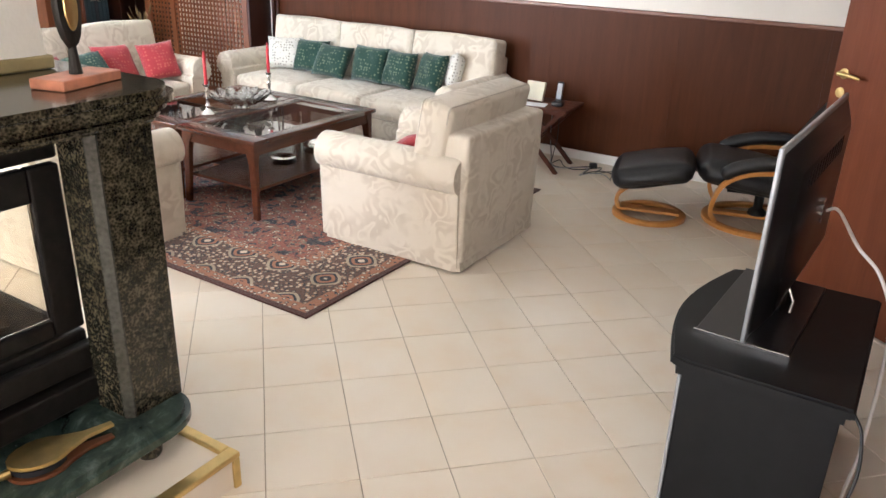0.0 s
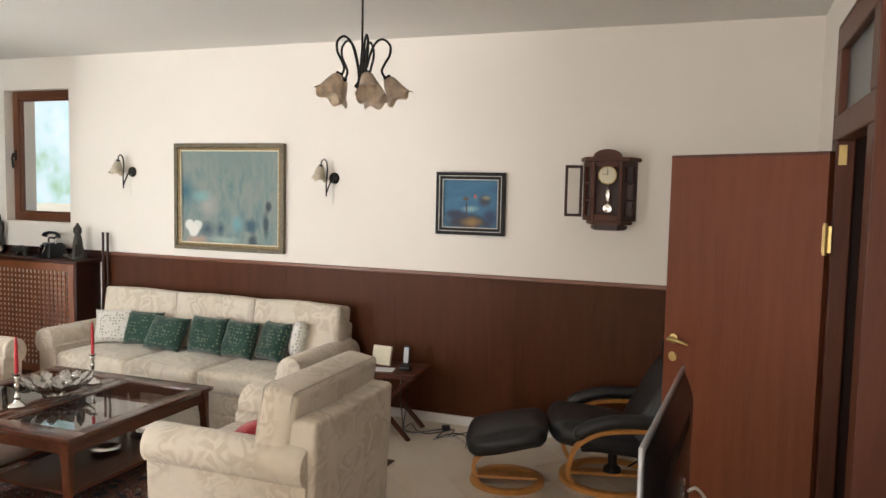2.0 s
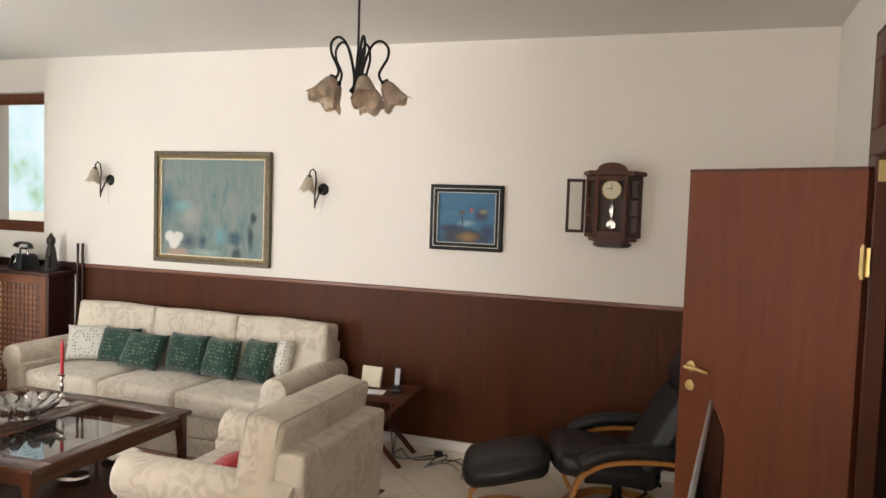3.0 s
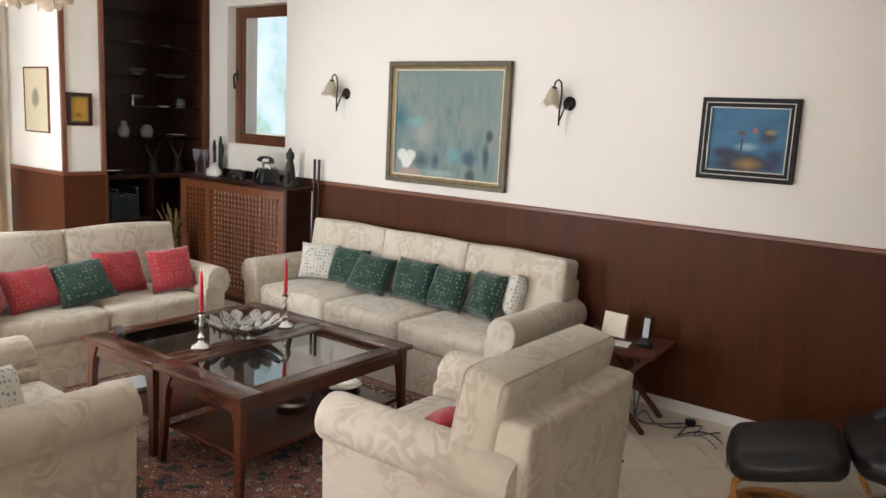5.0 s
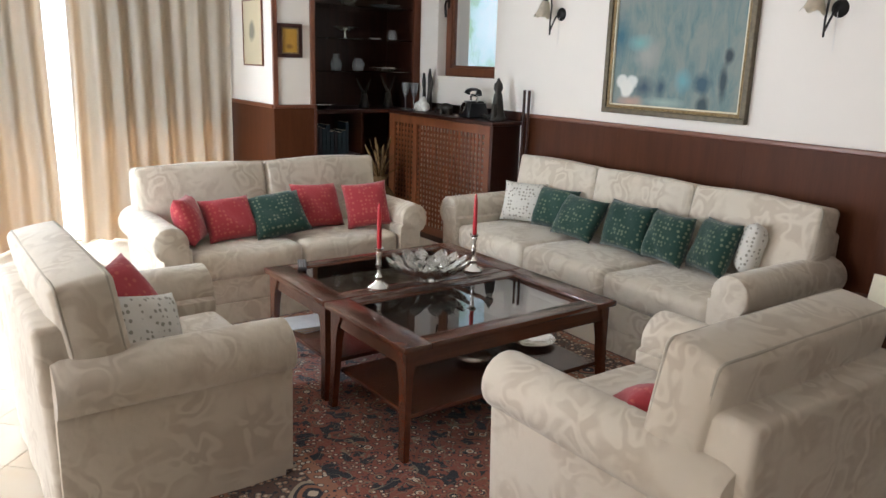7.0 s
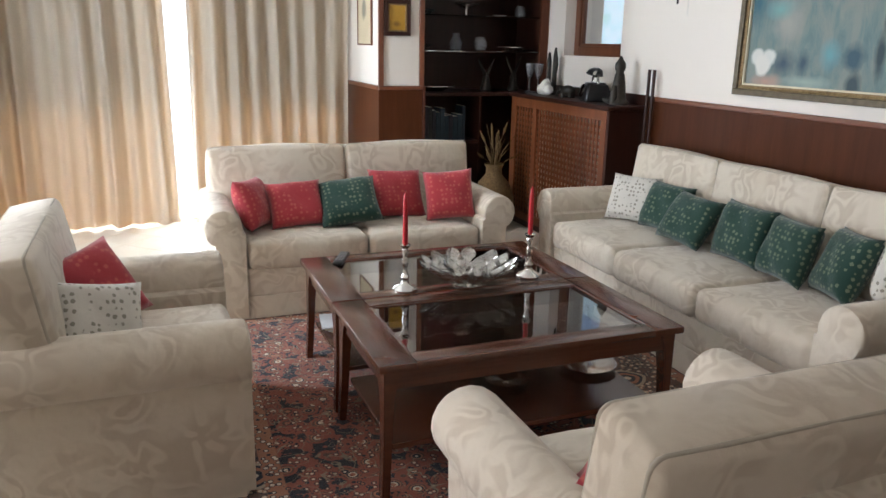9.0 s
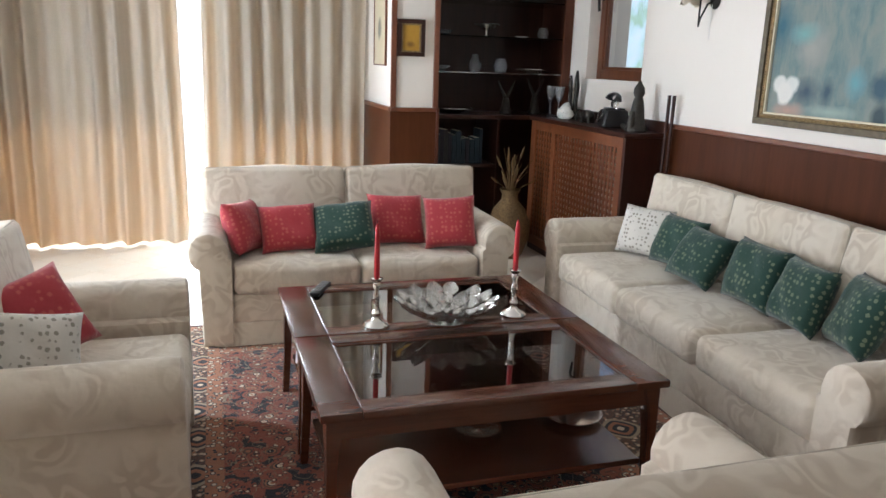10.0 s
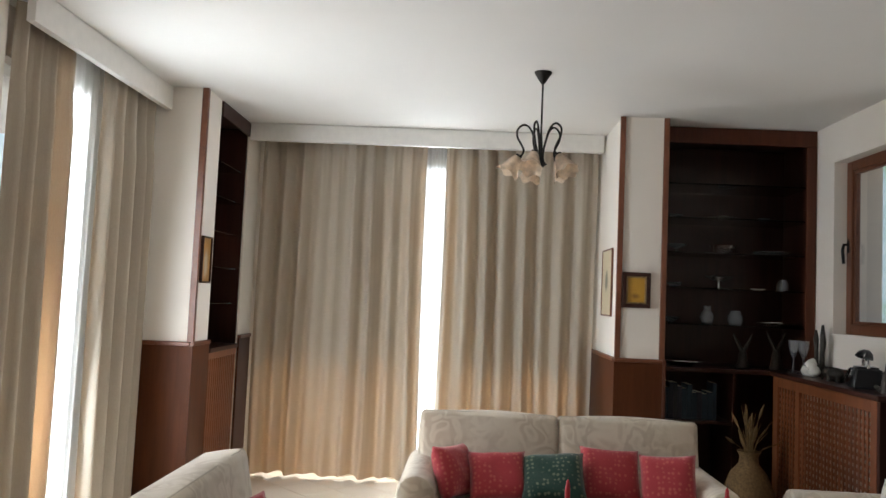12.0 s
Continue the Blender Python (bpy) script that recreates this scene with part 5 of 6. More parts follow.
def chandelier(m, drop, label, turn):
    """Local origin at the ceiling; five scrolled arms with hanging blossoms."""
    e = thing("chandelier", label, "chandelier", m)
    part("canopy", lathebm([(0.0, -0.075), (0.012, -0.072), (0.03, -0.045), (0.055, -0.006), (0.055, 0)], 20), IRON, e, smooth=50)
    part("rod", tubebm([(0, 0, -0.06), (0, 0, -drop)], 0.006, 8), IRON, e, smooth=60)
    part("hub", lathebm([(0.0, -drop - 0.03), (0.025, -drop - 0.015), (0.042, -drop), (0.025, -drop + 0.02), (0.012, -drop + 0.12), (0.006, -drop + 0.2)], 18), IRON, e, smooth=50)
    for i in range(5):
        a = radians(turn + 72 * i)
        R = Matrix.Rotation(a, 4, "Z")
        pts = [(0.015, 0, -drop + 0.01), (0.025, 0, -drop + 0.10), (0.06, 0, -drop + 0.21), (0.105, 0, -drop + 0.245), (0.145, 0, -drop + 0.215), (0.145, 0, -drop + 0.165), (0.12, 0, -drop + 0.12), (0.105, 0, -drop + 0.085), (0.115, 0, -drop + 0.055), (0.135, 0, -drop + 0.045)]
        arm = part("arm", tubebm([R @ p for p in curve(pts, 36)], 0.0065, 8), IRON, e, smooth=60)
        tilt = R @ Matrix.Translation((0.135, 0, -drop + 0.045)) @ Matrix.Rotation(radians(-32), 4, "Y")
        part("socket", lathebm([(0.0, 0.012), (0.02, 0.01), (0.022, -0.02), (0.0, -0.02)], 14, tilt), IRON, arm, smooth=50)
        sh = flower_shade()
        for v in sh.verts:
            v.co = tilt @ v.co
        part("shade", sh, OPALGLASS, arm, "amber-edged white glass blossom shade", smooth=60)
    return e


chandelier(pose(-1.496, 3.676, CZ - 0.001), 0.64, "black iron chandelier with five amber glass blossom shades", 20)
chandelier(pose(-5.36, 3.325, CZ - 0.001), 0.58, "black iron chandelier with glass blossoms above the two-seat sofa", 50)


def sconce(x, z):
    e = thing("wall_sconce", "black iron wall sconce with white glass blossom shade", "wall lamp", pose(x, NY - 0.001, z), "pair of wall sconces")
    part("backplate", lathebm([(0.0, 0.022), (0.02, 0.02), (0.042, 0.008), (0.048, 0.0)], 22, Matrix.Rotation(radians(90), 4, "X")), IRON, e, smooth=50)
    part("arm", tubebm([(0, -0.015, 0), (-0.005, -0.05, -0.02), (-0.02, -0.08, -0.10), (-0.026, -0.085, -0.15), (-0.028, -0.085, -0.06), (-0.015, -0.09, 0.06), (-0.02, -0.095, 0.13), (-0.04, -0.10, 0.152), (-0.065, -0.10, 0.135), (-0.07, -0.10, 0.095)], 0.006, 8), IRON, e, smooth=60)
    sh = flower_shade(0.066, 0.115)
    R = Matrix.Translation((-0.07, -0.10, 0.095)) @ Matrix.Rotation(radians(10), 4, "Y")
    part("socket", lathebm([(0.0, 0.012), (0.018, 0.01), (0.02, -0.02), (0.0, -0.02)], 14, R), IRON, e, smooth=50)
    for v in sh.verts:
        v.co = R @ v.co
    part("shade", sh, plain("opal_white_glass", (0.74, 0.66, 0.52), 0.22, vary=0.12, scale=22), e, "white glass blossom shade", smooth=60)
    part("pull_cord", tubebm([(0.0, -0.02, -0.02), (0.0, -0.022, -0.22)], 0.0018, 6), WHITEPAINT, e, "white pull cord")
    return e


sconce(-4.80, 1.945)
sconce(-2.71, 1.918)

# ---- wall clock ----
ck = thing("wall_clock", "mahogany wall clock with pendulum, canted sides and an open side door", "clock", pose(-0.47, NY - 0.001, 1.57))
def cant(w, front, d):
    return [(-w, 0), (-front, -d), (front, -d), (w, 0)]
part("body_base", prism(cant(0.165, 0.10, 0.15), 0.05, 0.075, 0.004), FRAMEWOOD, ck)
part("body_foot", prism(cant(0.13, 0.075, 0.11), 0.01, 0.049, 0.008), DARKWOOD, ck)
part("body_top", prism(cant(0.215, 0.15, 0.19), 0.495, 0.525, 0.006), FRAMEWOOD, ck)
part("back_panel", boxbm(-0.19, 0.19, -0.012, 0, 0.076, 0.494), DARKWOOD, ck)
bm = bmesh.new()
for a in ((-0.105, -0.082, 0.076, 0.494), (0.082, 0.105, 0.076, 0.494), (-0.082, 0.082, 0.076, 0.125), (-0.082, 0.082, 0.46, 0.494)):
    box(bm, a[0], a[1], -0.17, -0.15, a[2], a[3], bevel=0.003)
part("front_frame", bm, FRAMEWOOD, ck)
for sx in (-1, 1):
    R = Matrix.Translation((sx * 0.105, -0.16, 0)) @ Matrix.Rotation(sx * radians(62), 4, "Z")
    bm = bmesh.new()
    for a in ((0.0, 0.022, 0.076, 0.494), (0.135, 0.157, 0.076, 0.494), (0.022, 0.135, 0.076, 0.11), (0.022, 0.135, 0.46, 0.494), (0.022, 0.135, 0.215, 0.23), (0.022, 0.135, 0.335, 0.35)):
        box(bm, *(sorted((sx * a[0], sx * a[1]))), -0.006, 0.012, a[2], a[3], bevel=0.002, m=R)
    part("side_frame", bm, DARKWOOD if sx > 0 else FRAMEWOOD, ck)
part("crest", prism([(-0.10, 0)] + [(0.10 * -math.cos(radians(a)), 0.055 * math.sin(radians(a))) for a in range(15, 180, 15)] + [(0.10, 0)], 0, 0.03, 0.005), FRAMEWOOD, ck).matrix_local = Matrix.Translation((0, -0.14, 0.526)) @ Matrix.Rotation(radians(90), 4, "X")
part("dial", lathebm([(0.062, 0), (0.062, 0.006), (0.05, 0.008), (0.0, 0.008)], 30, Matrix.Translation((0, -0.135, 0.40)) @ Matrix.Rotation(radians(90), 4, "X")), PAPER, ck, "pale dial with brass rim", smooth=40)
ringpts = [(0.062 * math.cos(2 * math.pi * i / 36), -0.143, 0.40 + 0.062 * math.sin(2 * math.pi * i / 36)) for i in range(36)]
part("dial_rim", tubebm(ringpts, 0.0035, 8, True), BRASS, ck, "brass dial rim", smooth=60)
bm = boxbm(-0.002, 0.002, -0.146, -0.144, 0.40, 0.445)
box(bm, -0.035, 0.0, -0.146, -0.144, 0.405, 0.409)
part("clock_hand", bm, BLACKPLASTIC, ck)
p = tubebm([(0, -0.10, 0.34), (0, -0.10, 0.16)], 0.004, 8)
box(p, -0.012, 0.012, -0.104, -0.098, 0.22, 0.30, bevel=0.003)
lathe(p, [(0.0, 0.0), (0.03, 0.002), (0.03, 0.008), (0.0, 0.012)], 24, Matrix.Translation((0, -0.10, 0.165)) @ Matrix.Rotation(radians(90), 4, "X"))
part("pendulum", p, SILVER, ck, "bright metal pendulum", smooth=40)
dr = bmesh.new()
R = Matrix.Translation((-0.195, -0.03, 0)) @ Matrix.Rotation(radians(14), 4, "Z")
for a in ((-0.125, -0.105, 0.10, 0.47), (-0.02, 0.0, 0.10, 0.47), (-0.105, -0.02, 0.10, 0.12), (-0.105, -0.02, 0.45, 0.47)):
    box(dr, a[0], a[1], -0.01, 0.008, a[2], a[3], bevel=0.002, m=R)
part("side_door", dr, DARKWOOD, ck, "narrow glazed side door standing open")

# ---- things on and under the coffee tables ----
TT = 0.5105


def candlestick(x, y, h, label):
    e = thing("candlestick", label, "candlestick", pose(x, y, TT), "pair of candlesticks")
    part("stick", lathebm([(0.0, 0), (0.052, 0), (0.054, 0.008), (0.045, 0.018), (0.022, 0.028), (0.014, 0.045), (0.020, 0.058), (0.011, 0.075), (0.009, 0.10), (0.015, 0.115), (0.012, 0.135), (0.008, 0.15), (0.016, 0.172), (0.012, 0.182), (0.024, 0.195), (0.024, 0.20), (0.010, 0.205)], 24), SILVER, e, smooth=50)
    part("candle", lathebm([(0.0115, 0.198), (0.0115, 0.26), (0.010, 0.20 + h * 0.8), (0.006, 0.20 + h - 0.01), (0.001, 0.20 + h)], 14), REDWAX, e, "tall red taper candle", smooth=50)
    part("wick", tubebm([(0, 0, 0.198 + h), (0.002, 0, 0.212 + h)], 0.001, 5), BLACKPLASTIC, e)
    return e


candlestick(-3.558, 3.304, 0.22, "silver candlestick with red taper candle on the coffee table")
candlestick(-3.575, 3.898, 0.215, "silver candlestick with red taper candle on the coffee table")

bw = thing("leaf_bowl", "silver bowl made of open leaves on the coffee table", "bowl", pose(-3.56, 3.596, TT))
part("foot", lathebm([(0.0, 0), (0.075, 0), (0.078, 0.005), (0.06, 0.012), (0.0, 0.012)], 24), SILVER, bw, smooth=50)
rng = random.Random(3)
for ring, (count, r0, r1, z0, z1, wd) in enumerate([(9, 0.05, 0.13, 0.012, 0.045, 0.035), (12, 0.10, 0.175, 0.03, 0.075, 0.037), (14, 0.15, 0.215, 0.055, 0.10, 0.036)]):
    for i in range(count):
        a = 2 * math.pi * (i + 0.5 * ring) / count + rng.uniform(-0.08, 0.08)
        bm = bmesh.new()
        rows = []
        for k in range(7):
            t = k / 6
            w = wd * math.sin(math.pi * min(1, t * 0.9 + 0.08)) ** 0.8
            r = r0 + (r1 - r0) * t
            z = z0 + (z1 - z0) * t ** 1.3
            rows.append([bm.verts.new((r, s * w, z + 0.012 * abs(s) ** 2 - (0.006 if s == 0 else 0))) for s in (-1, -0.5, 0, 0.5, 1)])
        for p, q in zip(rows, rows[1:]):
            for j in range(4):
                bm.faces.new((p[j], p[j + 1], q[j + 1], q[j]))
        bmesh.ops.solidify(bm, geom=bm.faces[:], thickness=0.0016)
        bmesh.ops.rotate(bm, verts=bm.verts, cent=(0, 0, 0), matrix=Matrix.Rotation(a, 3, "Z"))
        part("leaf", bm, SILVER, bw, smooth=60)

rc = thing("remote_control", "black remote control lying on the coffee table", "remote control", pose(-4.115, 3.163, TT - 0.009, 0, 0, -25))
part("case", boxbm(-0.10, 0.10, -0.024, 0.024, 0, 0.018, bevel=0.006), BLACKPLASTIC, rc, smooth=50)
for i in range(6):
    for j in range(3):
        part("button", boxbm(-0.08 + i * 0.026, -0.068 + i * 0.026, -0.016 + j * 0.013, -0.008 + j * 0.013, 0.018, 0.0205, bevel=0.001, seg=1), GREYPLASTIC, rc)
for i in range(5):
    ob = part("magazine", boxbm(-0.10, 0.10, -0.14, 0.14, 0, 0.006, bevel=0.0015, seg=1), (WHITEPAPER, PAPER)[i % 2])
    ob.matrix_world = pose(-4.05 + 0.006 * i, 3.21 - 0.008 * i, 0.1955 + i * 0.0062, 0, 0, 8 - 4 * i)
    tagged(ob, "pale magazine in a pile on the table's low shelf", "magazine", "pile of magazines")
ds = part("dish", lathebm([(0.0, 0.0), (0.08, 0.0), (0.09, 0.006), (0.145, 0.026), (0.15, 0.03), (0.142, 0.03), (0.085, 0.012), (0.0, 0.008)], 36), SILVER, smooth=50)
ds.matrix_world = pose(-3.225, 4.02, 0.1955) @ Matrix.Scale(0.82, 4)
tagged(ds, "shallow silver dish on the table's low shelf", "dish")
ds = part("dish", lathebm([(0.0, 0.0), (0.05, 0.0), (0.09, 0.02), (0.085, 0.02), (0.0, 0.006)], 30), SILVER, smooth=50)
ds.matrix_world = pose(-3.2, 3.62, 0.1955)
tagged(ds, "small silver dish on the table's low shelf", "dish")
bx = thing("wooden_box", "orange-brown wooden box under the coffee table", "box", pose(-3.55, 3.62, 0.010))
part("body", boxbm(-0.14, 0.14, -0.2, 0.2, 0, 0.11, bevel=0.008), wood("amber_wood", (0.20, 0.05, 0.012), (0.34, 0.10, 0.025), 0.3), bx)
part("lid", boxbm(-0.145, 0.145, -0.205, 0.205, 0.112, 0.145, bevel=0.01), DARKWOOD, bx, "dark lid")


# ---- side table by the wall ----
st = thing("folding_side_table", "small reddish wooden side table with crossed legs", "side table", pose(-2.02, 5.24, 0, 0, 0, 4))
for y0 in (-0.20, -0.10, 0.0, 0.10):
    part("top_slat", boxbm(-0.27, 0.27, y0 + 0.002, y0 + 0.098, 0.475, 0.495, bevel=0.003), FRAMEWOOD, st)
for sy in (-0.17, 0.17):
    for sx in (-1, 1):
        bm = boxbm(-0.016, 0.016, -0.011, 0.011, -0.33, 0.33, bevel=0.003, m=Matrix.Translation((0, sy + sx * 0.012, 0.237)) @ Matrix.Rotation(radians(44) * sx, 4, "Y"))
        part("leg", bm, FRAMEWOOD, st)
    part("rail", boxbm(-0.25, 0.25, sy - 0.012, sy + 0.012, 0.45, 0.474, bevel=0.002), FRAMEWOOD, st)
part("stretcher", tubebm([(-0.0, -0.17, 0.237), (-0.0, 0.17, 0.237)], 0.010, 8), FRAMEWOOD, st)
ph = thing("cordless_phone", "black and silver cordless telephone in its charger", "telephone", pose(-1.87, 5.20, 0.4955, 0, 0, 10))
part("charger", boxbm(-0.045, 0.045, -0.045, 0.045, 0, 0.035, bevel=0.01), BLACKPLASTIC, ph, smooth=50)
hm = Matrix.Translation((0, 0.005, 0.02)) @ Matrix.Rotation(radians(-14), 4, "X")
hs = part("handset", boxbm(-0.024, 0.024, -0.013, 0.013, 0, 0.16, bevel=0.008, m=hm), BLACKPLASTIC, ph, "silver-fronted black handset", smooth=50)
part("keypad", boxbm(-0.018, 0.018, -0.0155, -0.0125, 0.03, 0.145, bevel=0.002, m=hm), GREYPLASTIC, hs, "silver keypad")
ob = part("note_block", boxbm(-0.08, 0.08, -0.012, 0.012, 0, 0.145, bevel=0.003, m=Matrix.Rotation(radians(-12), 4, "X")), PAPER)
ob.matrix_world = pose(-2.10, 5.26, 0.4985, 0, 0, -6)
tagged(ob, "cream notepad standing on the side table", "notepad")
ob = part("note_paper", boxbm(-0.09, 0.09, -0.06, 0.06, 0, 0.003), WHITEPAPER)
ob.matrix_world = pose(-2.03, 5.13, 0.4957, 0, 0, 12)
tagged(ob, "loose white papers on the side table", "paper")
rng = random.Random(12)
for k, mat in ((0, BLACKCABLE), (1, BLACKCABLE), (2, GREYPLASTIC)):
    pts, a = [], rng.uniform(0, 6)
    for i in range(34):
        t = i / 33
        pts.append((-1.95 + 0.55 * t + 0.06 * math.sin(9 * t + a), 5.36 - 0.10 * k * t + 0.09 * math.sin(14 * t + 2 * a), 0.006 + 0.003 * k))
    pts = [(pts[0][0], 5.40, 0.47 - 0.02 * k), (pts[0][0] - 0.01, 5.42, 0.2)] + pts
    tagged(part("power_cable", tubebm(pts, 0.0038, 6), mat, smooth=60), "tangled thin telephone cable on the tiles", "cable", "telephone cables")
ob = part("power_adapter", boxbm(-0.03, 0.03, -0.022, 0.022, 0, 0.04, bevel=0.006), BLACKPLASTIC, smooth=50)
ob.matrix_world = pose(-1.62, 5.42, 0.001, 0, 0, 30)
tagged(ob, "small black power adapter among the cables", "adapter")

# ---- recliner and footstool ----
def ring_strap(r, w, t, z, n=40):
    bm = bmesh.new()
    prof = [(-w / 2, -t / 2), (w / 2, -t / 2), (w / 2, t / 2 - 0.006), (w / 2 - 0.008, t / 2), (-w / 2 + 0.008, t / 2), (-w / 2, t / 2 - 0.006)]
    rings = [[bm.verts.new(((r + p) * math.cos(2 * math.pi * i / n), (r + p) * math.sin(2 * math.pi * i / n), z + q)) for p, q in prof] for i in range(n)]
    for i in range(n):
        a, c = rings[i], rings[(i + 1) % n]
        for j in range(6):
            bm.faces.new((a[j], c[j], c[(j + 1) % 6], a[(j + 1) % 6]))
    bmesh.ops.recalc_face_normals(bm, faces=bm.faces)
    return bm


fs = thing("footstool", "black leather footstool on a bent beech ring base", "footstool", pose(-0.905, 4.62, 0, 0, 0, 105))
part("base_ring", ring_strap(0.21, 0.055, 0.028, 0.015), BEECH, fs, smooth=45)
part("post", sweep_flat(curve([(0.0, 0.19, 0.03), (0.0, 0.215, 0.08), (0.0, 0.20, 0.14), (0.0, 0.12, 0.20), (0.0, -0.02, 0.245), (0.0, -0.22, 0.275)]), 0.07, 0.025, (1, 0, 0)), BEECH, fs, smooth=45)
part("post_foot", boxbm(-0.05, 0.05, -0.19, 0.19, 0.0295, 0.048, bevel=0.006), BEECH, fs)
FM = Matrix.Translation((0, 0, 0.262)) @ Matrix.Rotation(radians(-12), 4, "X")
part("pad", softbox(-0.24, 0.24, -0.24, 0.23, 0, 0.13, 0.05, 0.03, FM), LEATHER, fs, smooth=70)
part("seam", tubebm([FM @ Vector((-0.20 + 0.40 * i / 12, 0.252, 0.06)) for i in range(13)], 0.003, 6), LEATHER, fs)

rcl = thing("recliner_chair", "black leather reclining chair with bent beech arms and ring base", "armchair", pose(-0.29, 4.925, 0, 0, 0, 105))
part("base_ring", ring_strap(0.31, 0.06, 0.03, 0.016), BEECH, rcl, smooth=45)
part("cross_bar", boxbm(-0.04, 0.04, -0.30, 0.30, 0.0315, 0.055, bevel=0.006), BEECH, rcl)
part("swivel", lathebm([(0.06, 0.055), (0.055, 0.08), (0.03, 0.10), (0.03, 0.22), (0.09, 0.235), (0.09, 0.245)], 20), IRON, rcl, "black steel swivel", smooth=50)
for sx in (-1, 1):
    x = sx * 0.335
    arm = part("arm_frame", sweep_flat(curve([(sx * 0.22, 0.26, 0.045), (sx * 0.29, 0.30, 0.12), (x, 0.30, 0.22), (x, 0.25, 0.33), (x, 0.12, 0.405), (x, -0.08, 0.43), (x, -0.30, 0.42), (x, -0.36, 0.36)]), 0.055, 0.026, (1, 0, 0)), BEECH, rcl, "bent beech arm", smooth=45)
    bm = bmesh.new()
    pc = curve([(x, 0.27, 0.375), (x, 0.20, 0.43), (x, 0.06, 0.475), (x, -0.10, 0.485), (x, -0.30, 0.47), (x, -0.38, 0.43)], 20)
    tube(bm, pc, [0.025 if i in (0, len(pc) - 1) else (0.038 if i in (1, len(pc) - 2) else 0.044) for i in range(len(pc))], 12)
    part("arm_pad", bm, LEATHER, arm, "padded black leather armrest", smooth=70)
sm = Matrix.Translation((0, 0.05, 0.25)) @ Matrix.Rotation(radians(8), 4, "X")
part("seat", softbox(-0.27, 0.27, -0.24, 0.36, 0, 0.15, 0.06, 0.03, sm), LEATHER, rcl, smooth=70)
bmx = Matrix.Translation((0, -0.04, 0.30)) @ Matrix.Rotation(radians(29), 4, "X")
part("backrest", softbox(-0.26, 0.26, -0.13, 0.0, 0.0, 0.58, 0.055, 0.03, bmx), LEATHER, rcl, smooth=70)
part("headrest", softbox(-0.24, 0.24, -0.11, 0.03, 0.58, 0.84, 0.055, 0.03, bmx), LEATHER, rcl, smooth=70)
part("mechanism", boxbm(-0.22, 0.22, -0.22, 0.22, 0.2455, 0.262, bevel=0.004), IRON, rcl, "black steel seat plate")
part("recline_lever", tubebm([(-0.2, -0.1, 0.25), (-0.30, -0.12, 0.24), (-0.36, -0.05, 0.22)], 0.007, 8), IRON, rcl)

# ---- television on its stand ----
sd = thing("tv_stand", "low black laminate television stand with bowed front", "tv stand", Matrix.Translation((0.025, 0.07, 0)))
SZ = 0.55
outl = [(0.47, 1.825), (0.47, 2.645), (0.02, 2.645)] + [(-0.035 - 0.075 * math.sin(math.pi * i / 12), 2.62 - 0.78 * i / 12) for i in range(13)] + [(0.02, 1.825)]
part("top", prism(outl, SZ - 0.035, SZ, 0.008, 3), BLACKLAMINATE, sd, smooth=40)
part("under_top", prism([(0.45 if x > 0.4 else x + 0.02, min(2.63, max(1.84, y2))) for x, y2 in outl], SZ - 0.06, SZ - 0.0355), BLACKLAMINATE, sd)
for y0 in (1.86, 2.59):
    part("side_panel", boxbm(0.0, 0.44, y0, y0 + 0.022, 0.0, SZ - 0.061, bevel=0.003), BLACKLAMINATE, sd)
part("back_panel", boxbm(0.425, 0.44, 1.883, 2.589, 0.05, SZ - 0.061), BLACKLAMINATE, sd)
part("shelf", boxbm(0.02, 0.424, 1.883, 2.589, 0.26, 0.28), BLACKLAMINATE, sd)
part("bottom", boxbm(0.02, 0.424, 1.883, 2.589, 0.04, 0.06), BLACKLAMINATE, sd)
part("edge_strip", boxbm(-0.012, -0.001, 1.86, 1.882, 0.0, SZ - 0.061, bevel=0.003), GREYPLASTIC, sd, "grey metal edge strip")
part("glass_door", boxbm(-0.01, -0.003, 1.884, 2.588, 0.06, SZ - 0.065), plain("smoked_door_glass", (0.012, 0.012, 0.013), 0.08, vary=0.05, relief=0), sd, "dark glass front")

TVM = Matrix.Translation((0.19, 2.57, SZ)) @ Matrix.Rotation(radians(-2.6), 4, "Z")
tv = thing("television", "flat black television turned away from the door, seen from behind", "television", TVM)
part("foot", boxbm(-0.16, 0.12, -0.48, 0.12, 0.0005, 0.012, bevel=0.004), BLACKPLASTIC, tv, "flat glossy foot")
part("foot_edge", boxbm(-0.165, 0.125, -0.486, -0.481, 0.0005, 0.013, bevel=0.001, seg=1), CHROME, tv, "chrome front edge of the foot")
part("stand_neck", boxbm(-0.012, 0.03, -0.20, -0.10, 0.0125, 0.16, bevel=0.008), BLACKPLASTIC, tv)
part("bezel", boxbm(-0.014, 0.0, -0.53, 0.53, 0.03, 0.635, bevel=0.005), GREYPLASTIC, tv, "grey edged bezel", smooth=50)
part("screen", boxbm(-0.0165, -0.0145, -0.50, 0.50, 0.055, 0.61), plain("screen_glass", (0.008, 0.008, 0.010), 0.08, vary=0.02, relief=0), tv, "dark switched-off screen")
bm = bmesh.new()
vs = box(bm, 0.0005, 0.045, -0.515, 0.515, 0.04, 0.625)
for v in vs:
    if v.co.x > 0.02:
        v.co.y *= 0.80
        v.co.z = 0.32 + (v.co.z - 0.33) * 0.78
bmesh.ops.bevel(bm, geom=bm.edges[:], offset=0.01, segments=2, affect="EDGES")
bk = part("back_cover", bm, BLACKPLASTIC, tv, "black plastic rear cover", smooth=50)
